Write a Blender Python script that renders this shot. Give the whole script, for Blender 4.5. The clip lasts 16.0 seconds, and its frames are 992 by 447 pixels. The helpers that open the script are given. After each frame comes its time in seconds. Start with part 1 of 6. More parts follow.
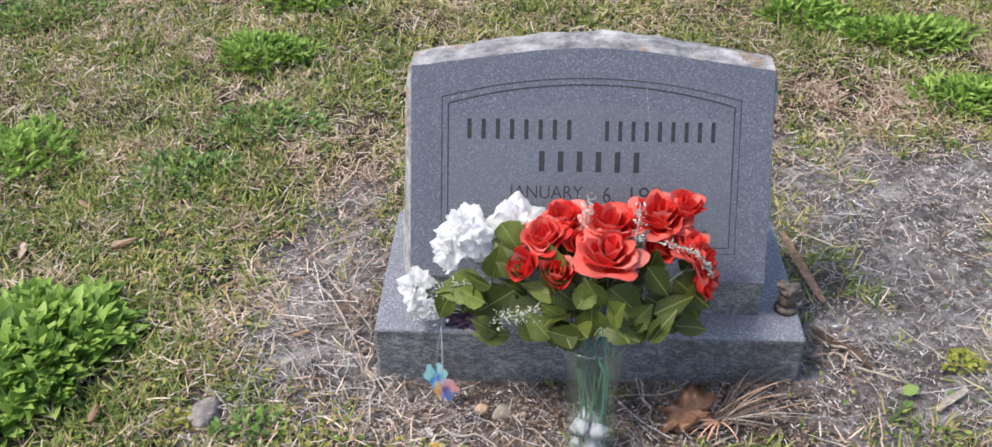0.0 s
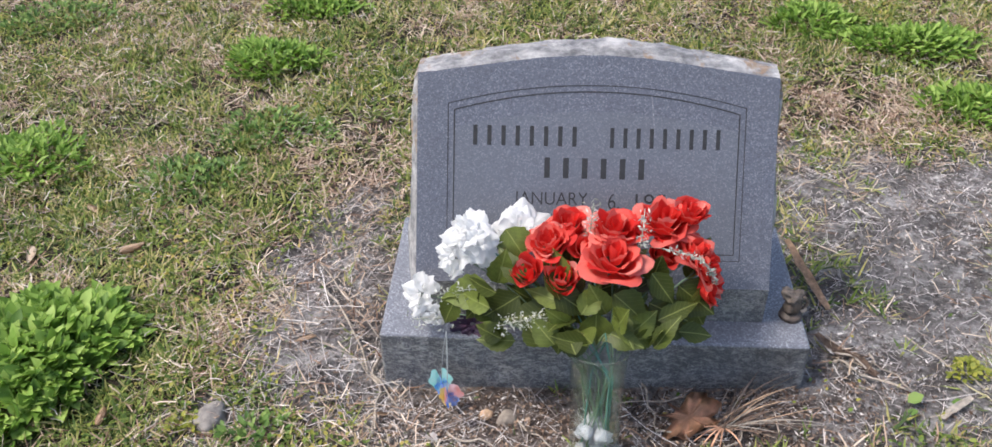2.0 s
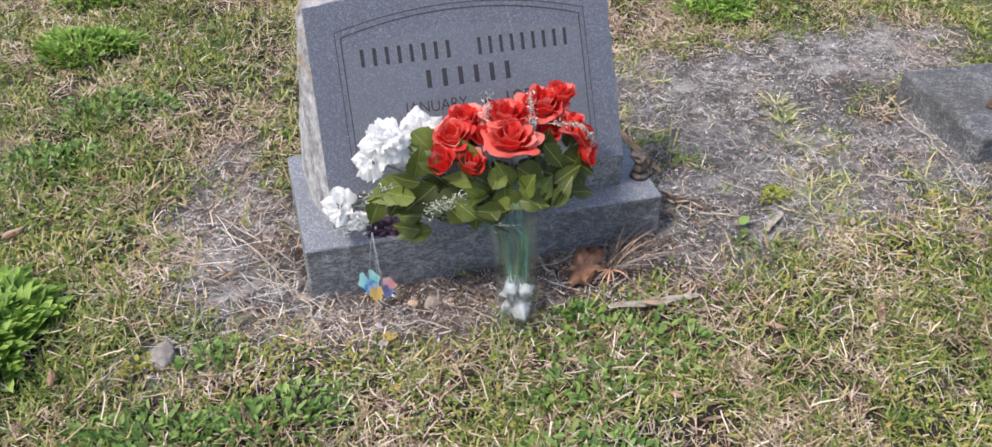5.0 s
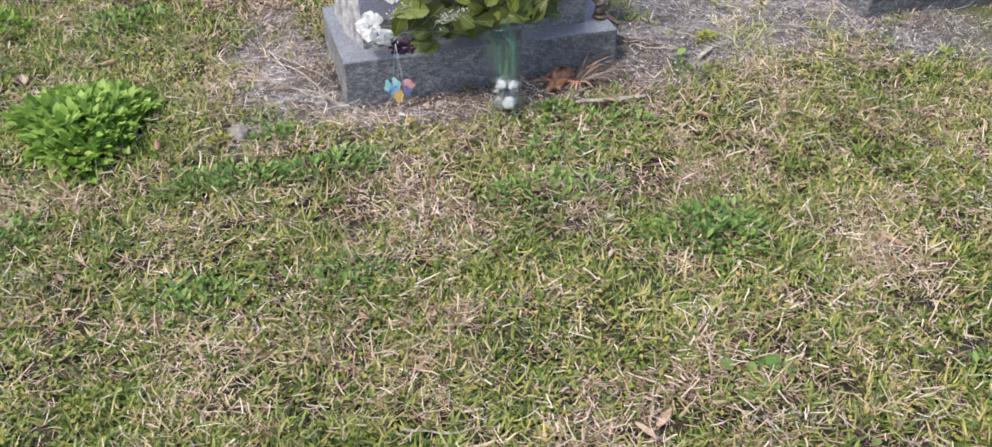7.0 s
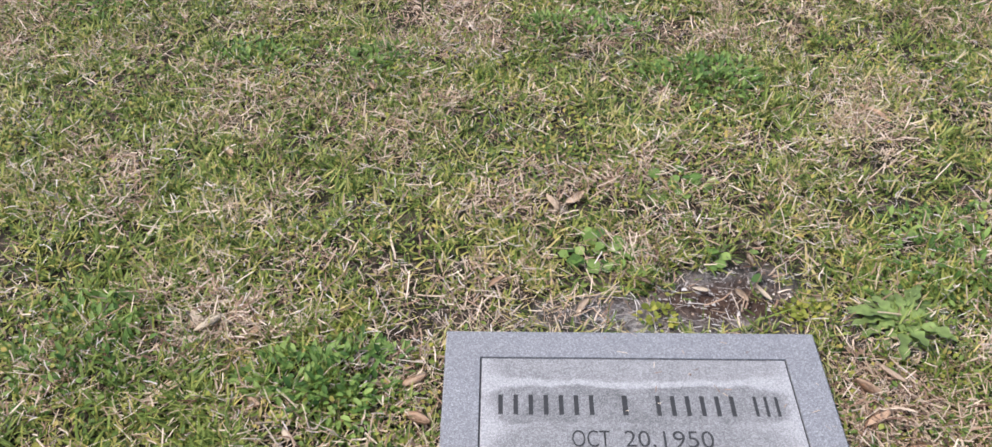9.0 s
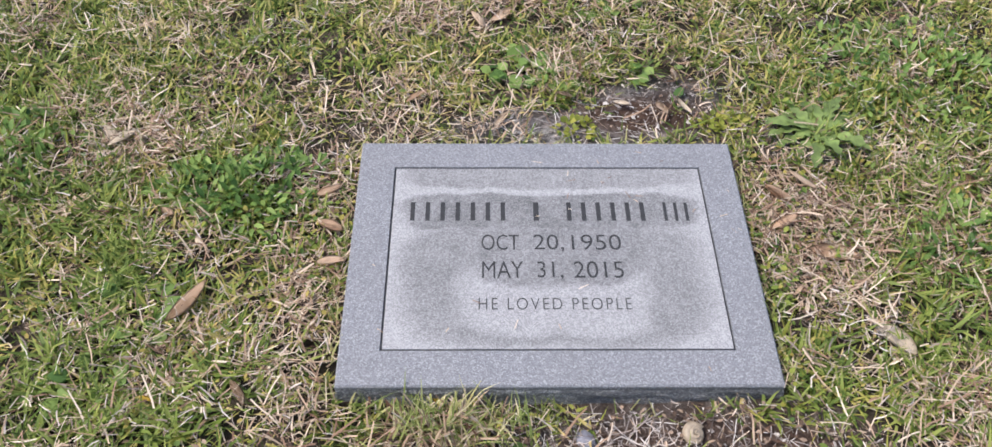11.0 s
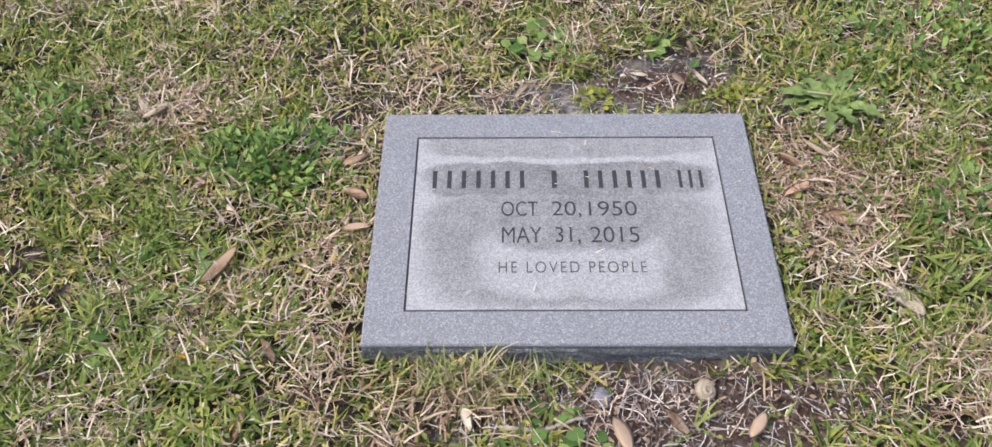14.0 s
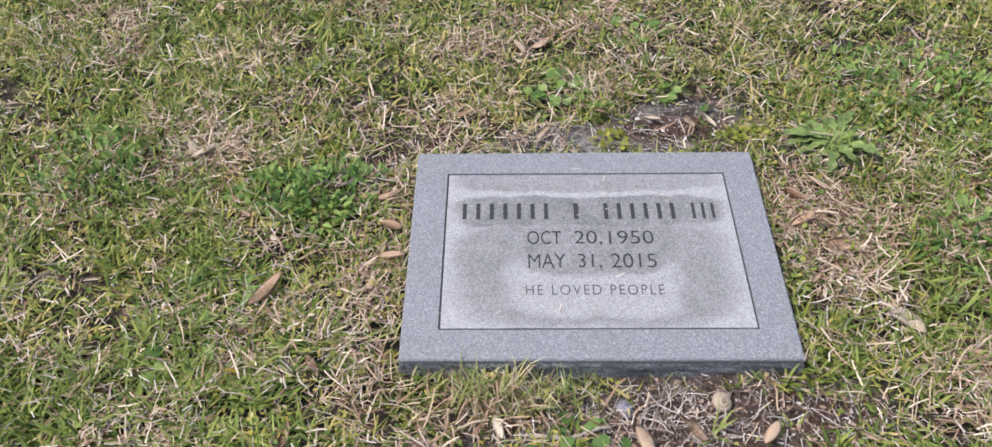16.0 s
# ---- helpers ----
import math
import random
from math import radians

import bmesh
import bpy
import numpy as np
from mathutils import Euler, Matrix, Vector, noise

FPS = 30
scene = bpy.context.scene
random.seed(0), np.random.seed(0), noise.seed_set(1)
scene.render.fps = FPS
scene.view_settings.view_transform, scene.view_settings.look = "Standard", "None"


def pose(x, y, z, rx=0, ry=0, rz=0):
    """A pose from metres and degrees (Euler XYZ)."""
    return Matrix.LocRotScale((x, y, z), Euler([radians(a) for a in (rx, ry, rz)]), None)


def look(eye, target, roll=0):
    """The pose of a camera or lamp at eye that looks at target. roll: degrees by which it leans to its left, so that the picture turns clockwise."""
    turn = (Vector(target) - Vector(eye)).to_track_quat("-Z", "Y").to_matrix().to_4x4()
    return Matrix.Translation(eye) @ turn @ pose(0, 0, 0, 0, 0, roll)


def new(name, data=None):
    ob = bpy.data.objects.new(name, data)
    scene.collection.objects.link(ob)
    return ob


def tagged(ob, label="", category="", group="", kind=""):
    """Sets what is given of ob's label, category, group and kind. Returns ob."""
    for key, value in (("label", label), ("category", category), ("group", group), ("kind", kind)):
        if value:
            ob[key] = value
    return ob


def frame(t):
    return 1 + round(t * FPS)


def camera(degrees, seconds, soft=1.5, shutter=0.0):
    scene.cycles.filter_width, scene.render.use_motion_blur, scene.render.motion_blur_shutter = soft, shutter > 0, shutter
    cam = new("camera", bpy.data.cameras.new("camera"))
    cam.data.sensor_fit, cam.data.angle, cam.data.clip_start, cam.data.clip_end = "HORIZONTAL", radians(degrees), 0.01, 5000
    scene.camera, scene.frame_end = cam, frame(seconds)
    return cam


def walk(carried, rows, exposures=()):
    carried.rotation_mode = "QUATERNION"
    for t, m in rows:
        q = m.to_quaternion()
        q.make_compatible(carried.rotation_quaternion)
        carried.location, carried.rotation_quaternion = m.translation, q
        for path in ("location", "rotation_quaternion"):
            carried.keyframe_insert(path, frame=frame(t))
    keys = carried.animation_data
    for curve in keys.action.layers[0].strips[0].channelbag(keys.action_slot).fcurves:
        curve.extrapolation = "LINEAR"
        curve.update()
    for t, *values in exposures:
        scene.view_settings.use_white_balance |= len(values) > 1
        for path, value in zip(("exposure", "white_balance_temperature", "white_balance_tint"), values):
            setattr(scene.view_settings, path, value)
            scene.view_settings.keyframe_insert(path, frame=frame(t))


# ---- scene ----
cam = camera(55.8, 16.0)
PATH = [
    (0, (0.255, -1.189, 1.286), (0.166, 0.376, 0.044), -0.8),
    (0.5, (0.249, -1.195, 1.288), (0.159, 0.373, 0.049), -0.8),
    (1, (0.244, -1.199, 1.288), (0.15, 0.372, 0.054), -0.7),
    (1.5, (0.246, -1.203, 1.287), (0.151, 0.376, 0.062), -0.6),
    (2, (0.259, -1.197, 1.288), (0.154, 0.377, 0.06), -0.9),
    (2.5, (0.263, -1.194, 1.287), (0.156, 0.38, 0.058), -0.8),
    (3, (0.261, -1.187, 1.289), (0.153, 0.384, 0.056), -1.0),
    (3.5, (0.235, -1.197, 1.301), (0.185, 0.374, 0.065), -2.0),
    (4, (0.099, -1.259, 1.282), (0.283, 0.305, 0.049), -1.9),
    (4.2, (0.051, -1.293, 1.284), (0.303, 0.261, 0.05), -1.1),
    (6.3, (-0.302, -1.935, 1.237), (0.276, -0.454, 0.024), 2.2),
    (6.5, (-0.338, -2.02, 1.222), (0.232, -0.534, 0.011), 2.2),
    (7, (-0.329, -2.187, 1.242), (0.166, -0.678, 0.026), 1.4),
    (7.5, (-0.199, -2.322, 1.234), (0.069, -0.765, 0.007), 2.8),
    (8, (-0.076, -2.457, 1.25), (-0.048, -0.845, 0.066), 1.7),
    (8.5, (0.042, -2.625, 1.227), (0.025, -1.021, 0.032), 1.7),
    (9, (0.152, -2.694, 1.181), (0.133, -1.182, -0.128), 0.3),
    (9.5, (0.237, -2.709, 1.155), (0.24, -1.32, -0.284), 0.9),
    (10, (0.263, -2.724, 1.127), (0.278, -1.377, -0.351), 1.2),
    (12.3, (0.268, -2.786, 1.111), (0.275, -1.506, -0.426), 0.3),
    (12.5, (0.27, -2.789, 1.117), (0.27, -1.511, -0.422), 0.0),
    (13, (0.268, -2.789, 1.119), (0.258, -1.513, -0.421), -0.3),
    (13.5, (0.267, -2.794, 1.125), (0.248, -1.518, -0.415), -0.6),
    (14, (0.272, -2.806, 1.133), (0.24, -1.521, -0.399), -0.9),
    (14.5, (0.275, -2.832, 1.155), (0.24, -1.507, -0.343), -0.9),
    (15, (0.262, -2.866, 1.17), (0.228, -1.493, -0.284), -0.9),
    (15.5, (0.247, -2.9, 1.162), (0.209, -1.51, -0.276), -1.0),
    (16, (0.238, -2.93, 1.166), (0.195, -1.532, -0.263), -1.2),
]
walk(cam, [(t, look(eye, target, roll)) for t, eye, target, roll in PATH],
     exposures=[(0.0, 1.03), (4.2, 1.0), (6.5, 1.07), (9.0, 1.03), (9.5, 0.92), (10.2, 0.93), (16.0, 0.95)])

# ---- light ----
world = bpy.data.worlds.new("sky")
world.use_nodes = True
scene.world = world
wn = world.node_tree.nodes
sky = wn.new("ShaderNodeTexSky")
sky.sky_type = 'NISHITA'
sky.sun_disc = False
SUN_EL, SUN_AZ = 60.0, 262.0
sky.sun_elevation, sky.sun_rotation = radians(SUN_EL), radians(SUN_AZ)
sky.dust_density = 3.0
world.node_tree.links.new(sky.outputs[0], wn["Background"].inputs[0])
wn["Background"].inputs[1].default_value = 0.12
sun = new("sun", bpy.data.lights.new("sun", "SUN"))
sun.data.energy, sun.data.angle, sun.data.color = 1.5, radians(10), (1.0, 0.95, 0.88)
az, el = radians(SUN_AZ), radians(SUN_EL)
sun.matrix_world = look((5 * math.sin(az) * math.cos(el), 5 * math.cos(az) * math.cos(el), 5 * math.sin(el)), (0, 0, 0))

# ---- materials ----


class Mat:
    """A node material with short helpers."""

    def __init__(self, name):
        self.m = bpy.data.materials.new(name)
        self.m.use_nodes = True
        self.t = self.m.node_tree
        self.bsdf = self.t.nodes["Principled BSDF"]
        self.out = self.t.nodes["Material Output"]

    def node(self, kind, **inputs):
        n = self.t.nodes.new(kind)
        for k, v in inputs.items():
            self.set(n.inputs[k.replace("_", " ")], v)
        return n

    def set(self, socket, v):
        if isinstance(v, bpy.types.NodeSocket):
            self.t.links.new(v, socket)
        else:
            socket.default_value = v

    def coords(self):
        return self.node("ShaderNodeTexCoord").outputs["Object"]

    def noise(self, vec, scale, detail=4.0, rough=0.6):
        n = self.node("ShaderNodeTexNoise", Scale=scale, Detail=detail, Roughness=rough)
        self.set(n.inputs["Vector"], vec)
        return n.outputs["Fac"]

    def ramp(self, fac, stops, smooth=False):
        n = self.t.nodes.new("ShaderNodeValToRGB")
        n.color_ramp.interpolation = 'EASE' if smooth else 'LINEAR'
        while len(n.color_ramp.elements) < len(stops):
            n.color_ramp.elements.new(0.5)
        for e, (p, c) in zip(n.color_ramp.elements, stops):
            e.position = p
            e.color = (*c, 1) if len(c) == 3 else c
        self.set(n.inputs[0], fac)
        return n.outputs[0]

    def mix(self, fac, a, b, blend='MIX'):
        n = self.t.nodes.new("ShaderNodeMix")
        n.data_type, n.blend_type = 'RGBA', blend
        self.set(n.inputs[0], fac)
        for sock, v in ((n.inputs[6], a), (n.inputs[7], b)):
            self.set(sock, (*v, 1) if isinstance(v, tuple) and len(v) == 3 else v)
        return n.outputs[2]

    def math(self, op, a, b=0.0, c=0.0, clamp=False):
        n = self.t.nodes.new("ShaderNodeMath")
        n.operation, n.use_clamp = op, clamp
        for sock, v in zip(n.inputs, (a, b, c)):
            self.set(sock, v)
        return n.outputs[0]

    def bump(self, height, strength=0.3, distance=0.002):
        n = self.node("ShaderNodeBump", Strength=strength, Distance=distance, Height=height)
        self.set(self.bsdf.inputs["Normal"], n.outputs[0])

    def finish(self, color, rough=0.6, metal=0.0, **more):
        self.set(self.bsdf.inputs["Base Color"], (*color, 1) if isinstance(color, tuple) and len(color) == 3 else color)
        self.set(self.bsdf.inputs["Roughness"], rough)
        self.set(self.bsdf.inputs["Metallic"], metal)
        for k, v in more.items():
            self.set(self.bsdf.inputs[k.replace("_", " ")], v)
        return self.m

    def leafy(self, color, rough=0.5, through_share=0.3):
        """A thin leaf: part of the light passes through."""
        self.finish(color, rough, Specular_IOR_Level=0.35)
        tr = self.node("ShaderNodeBsdfTranslucent", Color=color)
        mx = self.node("ShaderNodeMixShader", Fac=through_share)
        self.t.links.new(self.bsdf.outputs[0], mx.inputs[1])
        self.t.links.new(tr.outputs[0], mx.inputs[2])
        self.t.links.new(mx.outputs[0], self.out.inputs[0])
        return self.m

    def island(self):
        return self.node("ShaderNodeNewGeometry").outputs["Random Per Island"]


def plain(name, color, rough=0.6, vary=0.25, scale=60.0, metal=0.0):
    m = Mat(name)
    f = m.noise(m.coords(), scale)
    dark = tuple(c * (1 - vary) for c in color)
    light = tuple(min(1, c * (1 + vary)) for c in color)
    m.bump(f, 0.25, 0.001)
    return m.finish(m.ramp(f, [(0.3, dark), (0.7, light)]), rough, metal)


def granite(name, base, fleck, rough, blotch=0.12, streaks=0.0, bloom=0.3, grain=430.0, contrast=1.0, frosted=False):
    """Speckled grey granite: fine crystals, pale flecks, broad cloudy weathering."""
    m = Mat(name)
    co = m.coords()
    vor = m.node("ShaderNodeTexVoronoi", Scale=grain)
    m.set(vor.inputs["Vector"], co)
    cell = m.node("ShaderNodeSeparateColor", Color=vor.outputs["Color"]).outputs[0]
    dk, lt = tuple(c * (1 - 0.32 * contrast) for c in base), tuple(c * (1 + 0.25 * contrast) for c in base)
    col = m.ramp(cell, [(0.0, dk), (0.45, base), (0.8, lt), (0.93, fleck)])
    cloud = m.noise(co, 9.0, 5.0)
    col = m.mix(m.math('MULTIPLY', m.ramp(cloud, [(0.35, (0, 0, 0)), (0.7, (1, 1, 1))]), blotch * 3), col, tuple(c * 0.72 for c in base))
    pale = m.ramp(m.noise(co, 38.0, 6.0, 0.7), [(0.6, (0, 0, 0)), (0.72, (1, 1, 1))])
    col = m.mix(m.math('MULTIPLY', pale, bloom), col, fleck)
    if frosted:
        # the sandblasted field inside the arched outline is a little paler than the polished margin
        at = m.node("ShaderNodeSeparateXYZ", Vector=co)
        q = m.math('DIVIDE', at.outputs[0], 0.254)
        rim = m.math('SUBTRACT', 0.432, m.math('MULTIPLY', m.math('MULTIPLY', q, q), 0.028))
        field = m.math('MULTIPLY', m.math('LESS_THAN', m.math('ABSOLUTE', q), 1.0), m.math('MULTIPLY', m.math('LESS_THAN', at.outputs[2], rim), m.math('GREATER_THAN', at.outputs[2], 0.214)))
        col = m.mix(m.math('MULTIPLY', field, 0.30), col, tuple(min(1, c * 1.35) for c in (base[0], base[1], base[1] * 1.12)))
    if streaks:
        mp = m.node("ShaderNodeMapping", Vector=co, Scale=(30.0, 34.0, 42.0))
        st = m.ramp(m.noise(mp.outputs[0], 1.6, 6.0, 0.75), [(0.52, (0, 0, 0)), (0.66, (1, 1, 1))])
        col = m.mix(m.math('MULTIPLY', st, streaks), col, (0.40, 0.40, 0.39))
        chip = m.ramp(m.noise(m.node("ShaderNodeMapping", Vector=co, Scale=(60.0, 120.0, 150.0)).outputs[0], 1.0, 6.0, 0.75), [(0.53, (0, 0, 0)), (0.60, (1, 1, 1))])
        col = m.mix(m.math('MULTIPLY', chip, streaks), col, (0.40, 0.40, 0.39))
        vein = m.ramp(m.noise(m.node("ShaderNodeMapping", Vector=co, Scale=(11.0, 13.0, 15.0)).outputs[0], 1.3, 7.0, 0.62), [(0.488, (0, 0, 0)), (0.5, (1, 1, 1)), (0.512, (0, 0, 0))])
        col = m.mix(m.math('MULTIPLY', vein, 0.75), col, (0.48, 0.47, 0.45))
        lo = m.ramp(m.noise(co, 5.0, 4.0), [(0.45, (0, 0, 0)), (0.65, (1, 1, 1))])
        col = m.mix(m.math('MULTIPLY', lo, 0.45), col, (0.06, 0.055, 0.05))
    if streaks:
        m.bump(m.noise(co, 70.0, 8.0, 0.78), 0.9, 0.006)
    else:
        m.bump(m.noise(co, 420.0, 3.0), 0.25, 0.0006)
    rr = m.ramp(cloud, [(0.3, (rough * 0.8,) * 3), (0.7, (min(1, rough * 1.25),) * 3)])
    return m.finish(col, rr, Specular_IOR_Level=0.45)


M_FACE = granite("polished_granite", (0.118, 0.125, 0.158), (0.23, 0.24, 0.275), 0.36, 0.10, 0.0, 0.10, 520.0, 0.75, True)
M_BASETOP = granite("honed_granite", (0.18, 0.188, 0.22), (0.36, 0.37, 0.40), 0.45, 0.12, 0.0, 0.2)
M_BASE = granite("weathered_granite", (0.165, 0.168, 0.185), (0.38, 0.39, 0.41), 0.75, 0.2, 0.9)
M_MARKER = granite("light_granite", (0.212, 0.214, 0.236), (0.36, 0.37, 0.39), 0.55, 0.06, 0.0, 0.10, 620.0, 0.9)
M_EDGE = granite("split_granite_edge", (0.165, 0.17, 0.185), (0.40, 0.41, 0.43), 0.8, 0.2, 0.25, 0.5)
M_NEIGHBOUR = granite("old_granite", (0.095, 0.095, 0.104), (0.26, 0.26, 0.275), 0.8, 0.2, 0.3)


def rock_pitch_material():
    m = Mat("rock_pitched_granite")
    co = m.coords()
    big = m.noise(m.node("ShaderNodeMapping", Vector=co, Scale=(19.0, 30.0, 30.0)).outputs[0], 1.0, 9.0, 0.72)
    col = m.ramp(big, [(0.34, (0.15, 0.15, 0.16)), (0.47, (0.33, 0.325, 0.335)), (0.66, (0.66, 0.64, 0.635))])
    sep = m.node("ShaderNodeSeparateXYZ", Vector=co)
    ends = m.math('MULTIPLY', m.math('MULTIPLY', m.math('ABSOLUTE', sep.outputs[0]), 0.62), m.math('GREATER_THAN', sep.outputs[2], 0.36))
    rust = m.ramp(m.math('ADD', m.noise(co, 24.0, 5.0, 0.65), ends), [(0.67, (0, 0, 0)), (0.75, (1, 1, 1))])
    col = m.mix(m.math('MULTIPLY', rust, 0.75), col, (0.36, 0.23, 0.13))
    m.bump(m.noise(co, 55.0, 8.0, 0.75), 1.0, 0.010)
    return m.finish(col, 0.85)


M_ROCK = rock_pitch_material()
M_CUT = plain("cut_lettering", (0.035, 0.035, 0.04), 0.8)
M_CUT_FAINT = plain("faint_cut_lettering", (0.075, 0.077, 0.082), 0.8)
M_CUT_SOFT = plain("worn_cut_lettering", (0.03, 0.031, 0.035), 0.8)


def panel_material():
    """Honed inscription panel: pale chalky bloom with grey damp stains round the lines of writing."""
    m = Mat("stained_panel")
    co = m.coords()
    vor = m.node("ShaderNodeTexVoronoi", Scale=640.0)
    m.set(vor.inputs["Vector"], co)
    cell = m.node("ShaderNodeSeparateColor", Color=vor.outputs["Color"]).outputs[0]
    pale = m.ramp(cell, [(0.0, (0.245, 0.243, 0.255)), (0.5, (0.332, 0.33, 0.346)), (0.9, (0.43, 0.427, 0.446))])
    dark = m.ramp(cell, [(0.0, (0.077, 0.077, 0.081)), (0.5, (0.130, 0.130, 0.137)), (0.9, (0.213, 0.213, 0.221))])
    warp = m.node("ShaderNodeTexNoise", Scale=13.0, Detail=5.0, Roughness=0.6)
    m.set(warp.inputs["Vector"], co)
    sub = m.node("ShaderNodeVectorMath", Vector=warp.outputs["Color"])
    sub.operation = 'SUBTRACT'
    sub.inputs[1].default_value = (0.5, 0.5, 0.5)
    mul = m.node("ShaderNodeVectorMath", Vector=sub.outputs[0])
    mul.operation = 'MULTIPLY'
    mul.inputs[1].default_value = (0.06, 0.04, 0.0)
    add = m.node("ShaderNodeVectorMath", Vector=co)
    add.operation = 'ADD'
    m.t.links.new(mul.outputs[0], add.inputs[1])
    sep = m.node("ShaderNodeSeparateXYZ", Vector=add.outputs[0])
    X, Yv = sep.outputs[0], sep.outputs[1]

    def blot(cx, cy, rx, ry, soft):
        # a rounded box that fades out over soft
        ax = m.math('DIVIDE', m.math('ABSOLUTE', m.math('SUBTRACT', X, cx)), rx)
        ay = m.math('DIVIDE', m.math('ABSOLUTE', m.math('SUBTRACT', Yv, cy)), ry)
        p = m.math('ADD', m.math('POWER', ax, 4.0), m.math('POWER', ay, 4.0))
        return m.ramp(p, [(0.35, (1, 1, 1)), (min(1.0, 0.35 + soft), (0, 0, 0))], True)

    line = blot(0.0, 0.081, 0.27, 0.042, 0.4)
    dates = blot(0.005, 0.0, 0.15, 0.075, 0.5)
    low = blot(0.0, -0.052, 0.252, 0.132, 0.65)
    top = blot(0.0, 0.16, 0.26, 0.034, 0.6)
    bloom = blot(0.0, -0.085, 0.155, 0.075, 0.65)
    stain = m.math('MAXIMUM', m.math('MULTIPLY', line, 0.85), m.math('MULTIPLY', low, 0.68))
    stain = m.math('MAXIMUM', stain, m.math('MULTIPLY', top, 0.55))
    stain = m.math('SUBTRACT', stain, m.math('MULTIPLY', bloom, 0.55), clamp=True)
    stain = m.math('MAXIMUM', stain, m.math('MULTIPLY', dates, 0.72))
    wear = m.ramp(m.noise(co, 26.0, 7.0, 0.7), [(0.3, (0.6, 0.6, 0.6)), (0.7, (1.2, 1.2, 1.2))])
    stain = m.math('MULTIPLY', stain, wear, clamp=True)
    col = m.mix(stain, pale, dark)
    m.bump(m.noise(co, 420.0, 3.0), 0.3, 0.0006)
    return m.finish(col, 0.7)


M_PANEL = panel_material()


def soil_material():
    m = Mat("soil_and_shaded_thatch")
    co = m.coords()
    big = m.noise(co, 3.2, 6.0, 0.65)
    fine = m.noise(co, 85.0, 7.0, 0.75)
    col = m.ramp(big, [(0.32, (0.105, 0.095, 0.092)), (0.5, (0.24, 0.222, 0.218)), (0.66, (0.42, 0.40, 0.395))])
    col = m.mix(m.ramp(fine, [(0.35, (1, 1, 1)), (0.55, (0, 0, 0))]), col, (0.06, 0.05, 0.042))
    patch = m.noise(co, 11.0, 7.0, 0.72)
    col = m.mix(m.ramp(patch, [(0.40, (0.75, 0.75, 0.75)), (0.52, (0, 0, 0))]), col, (0.075, 0.066, 0.062))
    col = m.mix(m.ramp(patch, [(0.54, (0, 0, 0)), (0.64, (0.7, 0.7, 0.7))]), col, (0.50, 0.48, 0.475))
    lich = m.ramp(m.noise(co, 34.0, 8.0, 0.8), [(0.54, (0, 0, 0)), (0.61, (1, 1, 1))])
    col = m.mix(m.math('MULTIPLY', lich, 0.85), col, (0.5, 0.485, 0.475))
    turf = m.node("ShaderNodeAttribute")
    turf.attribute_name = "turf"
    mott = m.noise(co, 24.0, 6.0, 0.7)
    # brown thatch, its dark tones painting in the shade between blades
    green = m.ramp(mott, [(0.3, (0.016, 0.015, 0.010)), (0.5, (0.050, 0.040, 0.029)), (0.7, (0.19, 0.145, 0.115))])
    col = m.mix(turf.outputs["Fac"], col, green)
    # brown loam; before the base it also paints in the shade at its foot
    loam_shade = m.node("ShaderNodeAttribute")
    loam_shade.attribute_name = "loam_shade"
    col = m.mix(loam_shade.outputs["Fac"], col, m.ramp(fine, [(0.35, (0.045, 0.026, 0.019)), (0.55, (0.112, 0.066, 0.048)), (0.7, (0.20, 0.138, 0.105))]))
    damp = m.node("ShaderNodeAttribute")
    damp.attribute_name = "damp"
    col = m.mix(m.math('MULTIPLY', damp.outputs["Fac"], 0.75), col, m.ramp(fine, [(0.35, (0.045, 0.042, 0.040)), (0.55, (0.10, 0.095, 0.092)), (0.7, (0.22, 0.21, 0.205))]))
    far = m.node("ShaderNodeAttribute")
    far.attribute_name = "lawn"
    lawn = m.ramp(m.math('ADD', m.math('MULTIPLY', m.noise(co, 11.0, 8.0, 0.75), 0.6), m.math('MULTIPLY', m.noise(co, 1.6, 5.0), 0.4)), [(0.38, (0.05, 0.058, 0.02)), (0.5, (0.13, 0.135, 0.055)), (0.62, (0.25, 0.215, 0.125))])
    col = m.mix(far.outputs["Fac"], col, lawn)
    m.bump(m.math('ADD', fine, m.noise(co, 22.0, 5.0)), 1.0, 0.012)
    return m.finish(col, 0.95, Specular_IOR_Level=0.2)


M_SOIL = soil_material()


def blade_material(name, stops, drift, share=0.3, rough=0.55, sere=False):
    """Leaf blades: every blade its own tone, drifting in patches over the ground. sere: yellower turf round the flat marker."""
    m = Mat(name)
    own = m.math('FRACT', m.math('ADD', m.island(), m.node("ShaderNodeObjectInfo").outputs["Random"]))
    r = m.math('ADD', own, m.math('MULTIPLY', m.math('SUBTRACT', m.noise(m.coords(), 2.6, 4.0), 0.5), drift))
    col = m.ramp(r, stops)
    if sere:
        south = m.math('SUBTRACT', m.math('MULTIPLY', m.noise(m.coords(), 3.0), 0.6), m.node("ShaderNodeSeparateXYZ", Vector=m.coords()).outputs[1])
        col = m.mix(m.ramp(m.math('MULTIPLY', south, 0.4), [(0.52, (0, 0, 0)), (0.80, (1, 1, 1))]), col, m.mix(1.0, col, (1.05, 1.0, 0.80), 'MULTIPLY'))
    return m.leafy(col, rough, share)


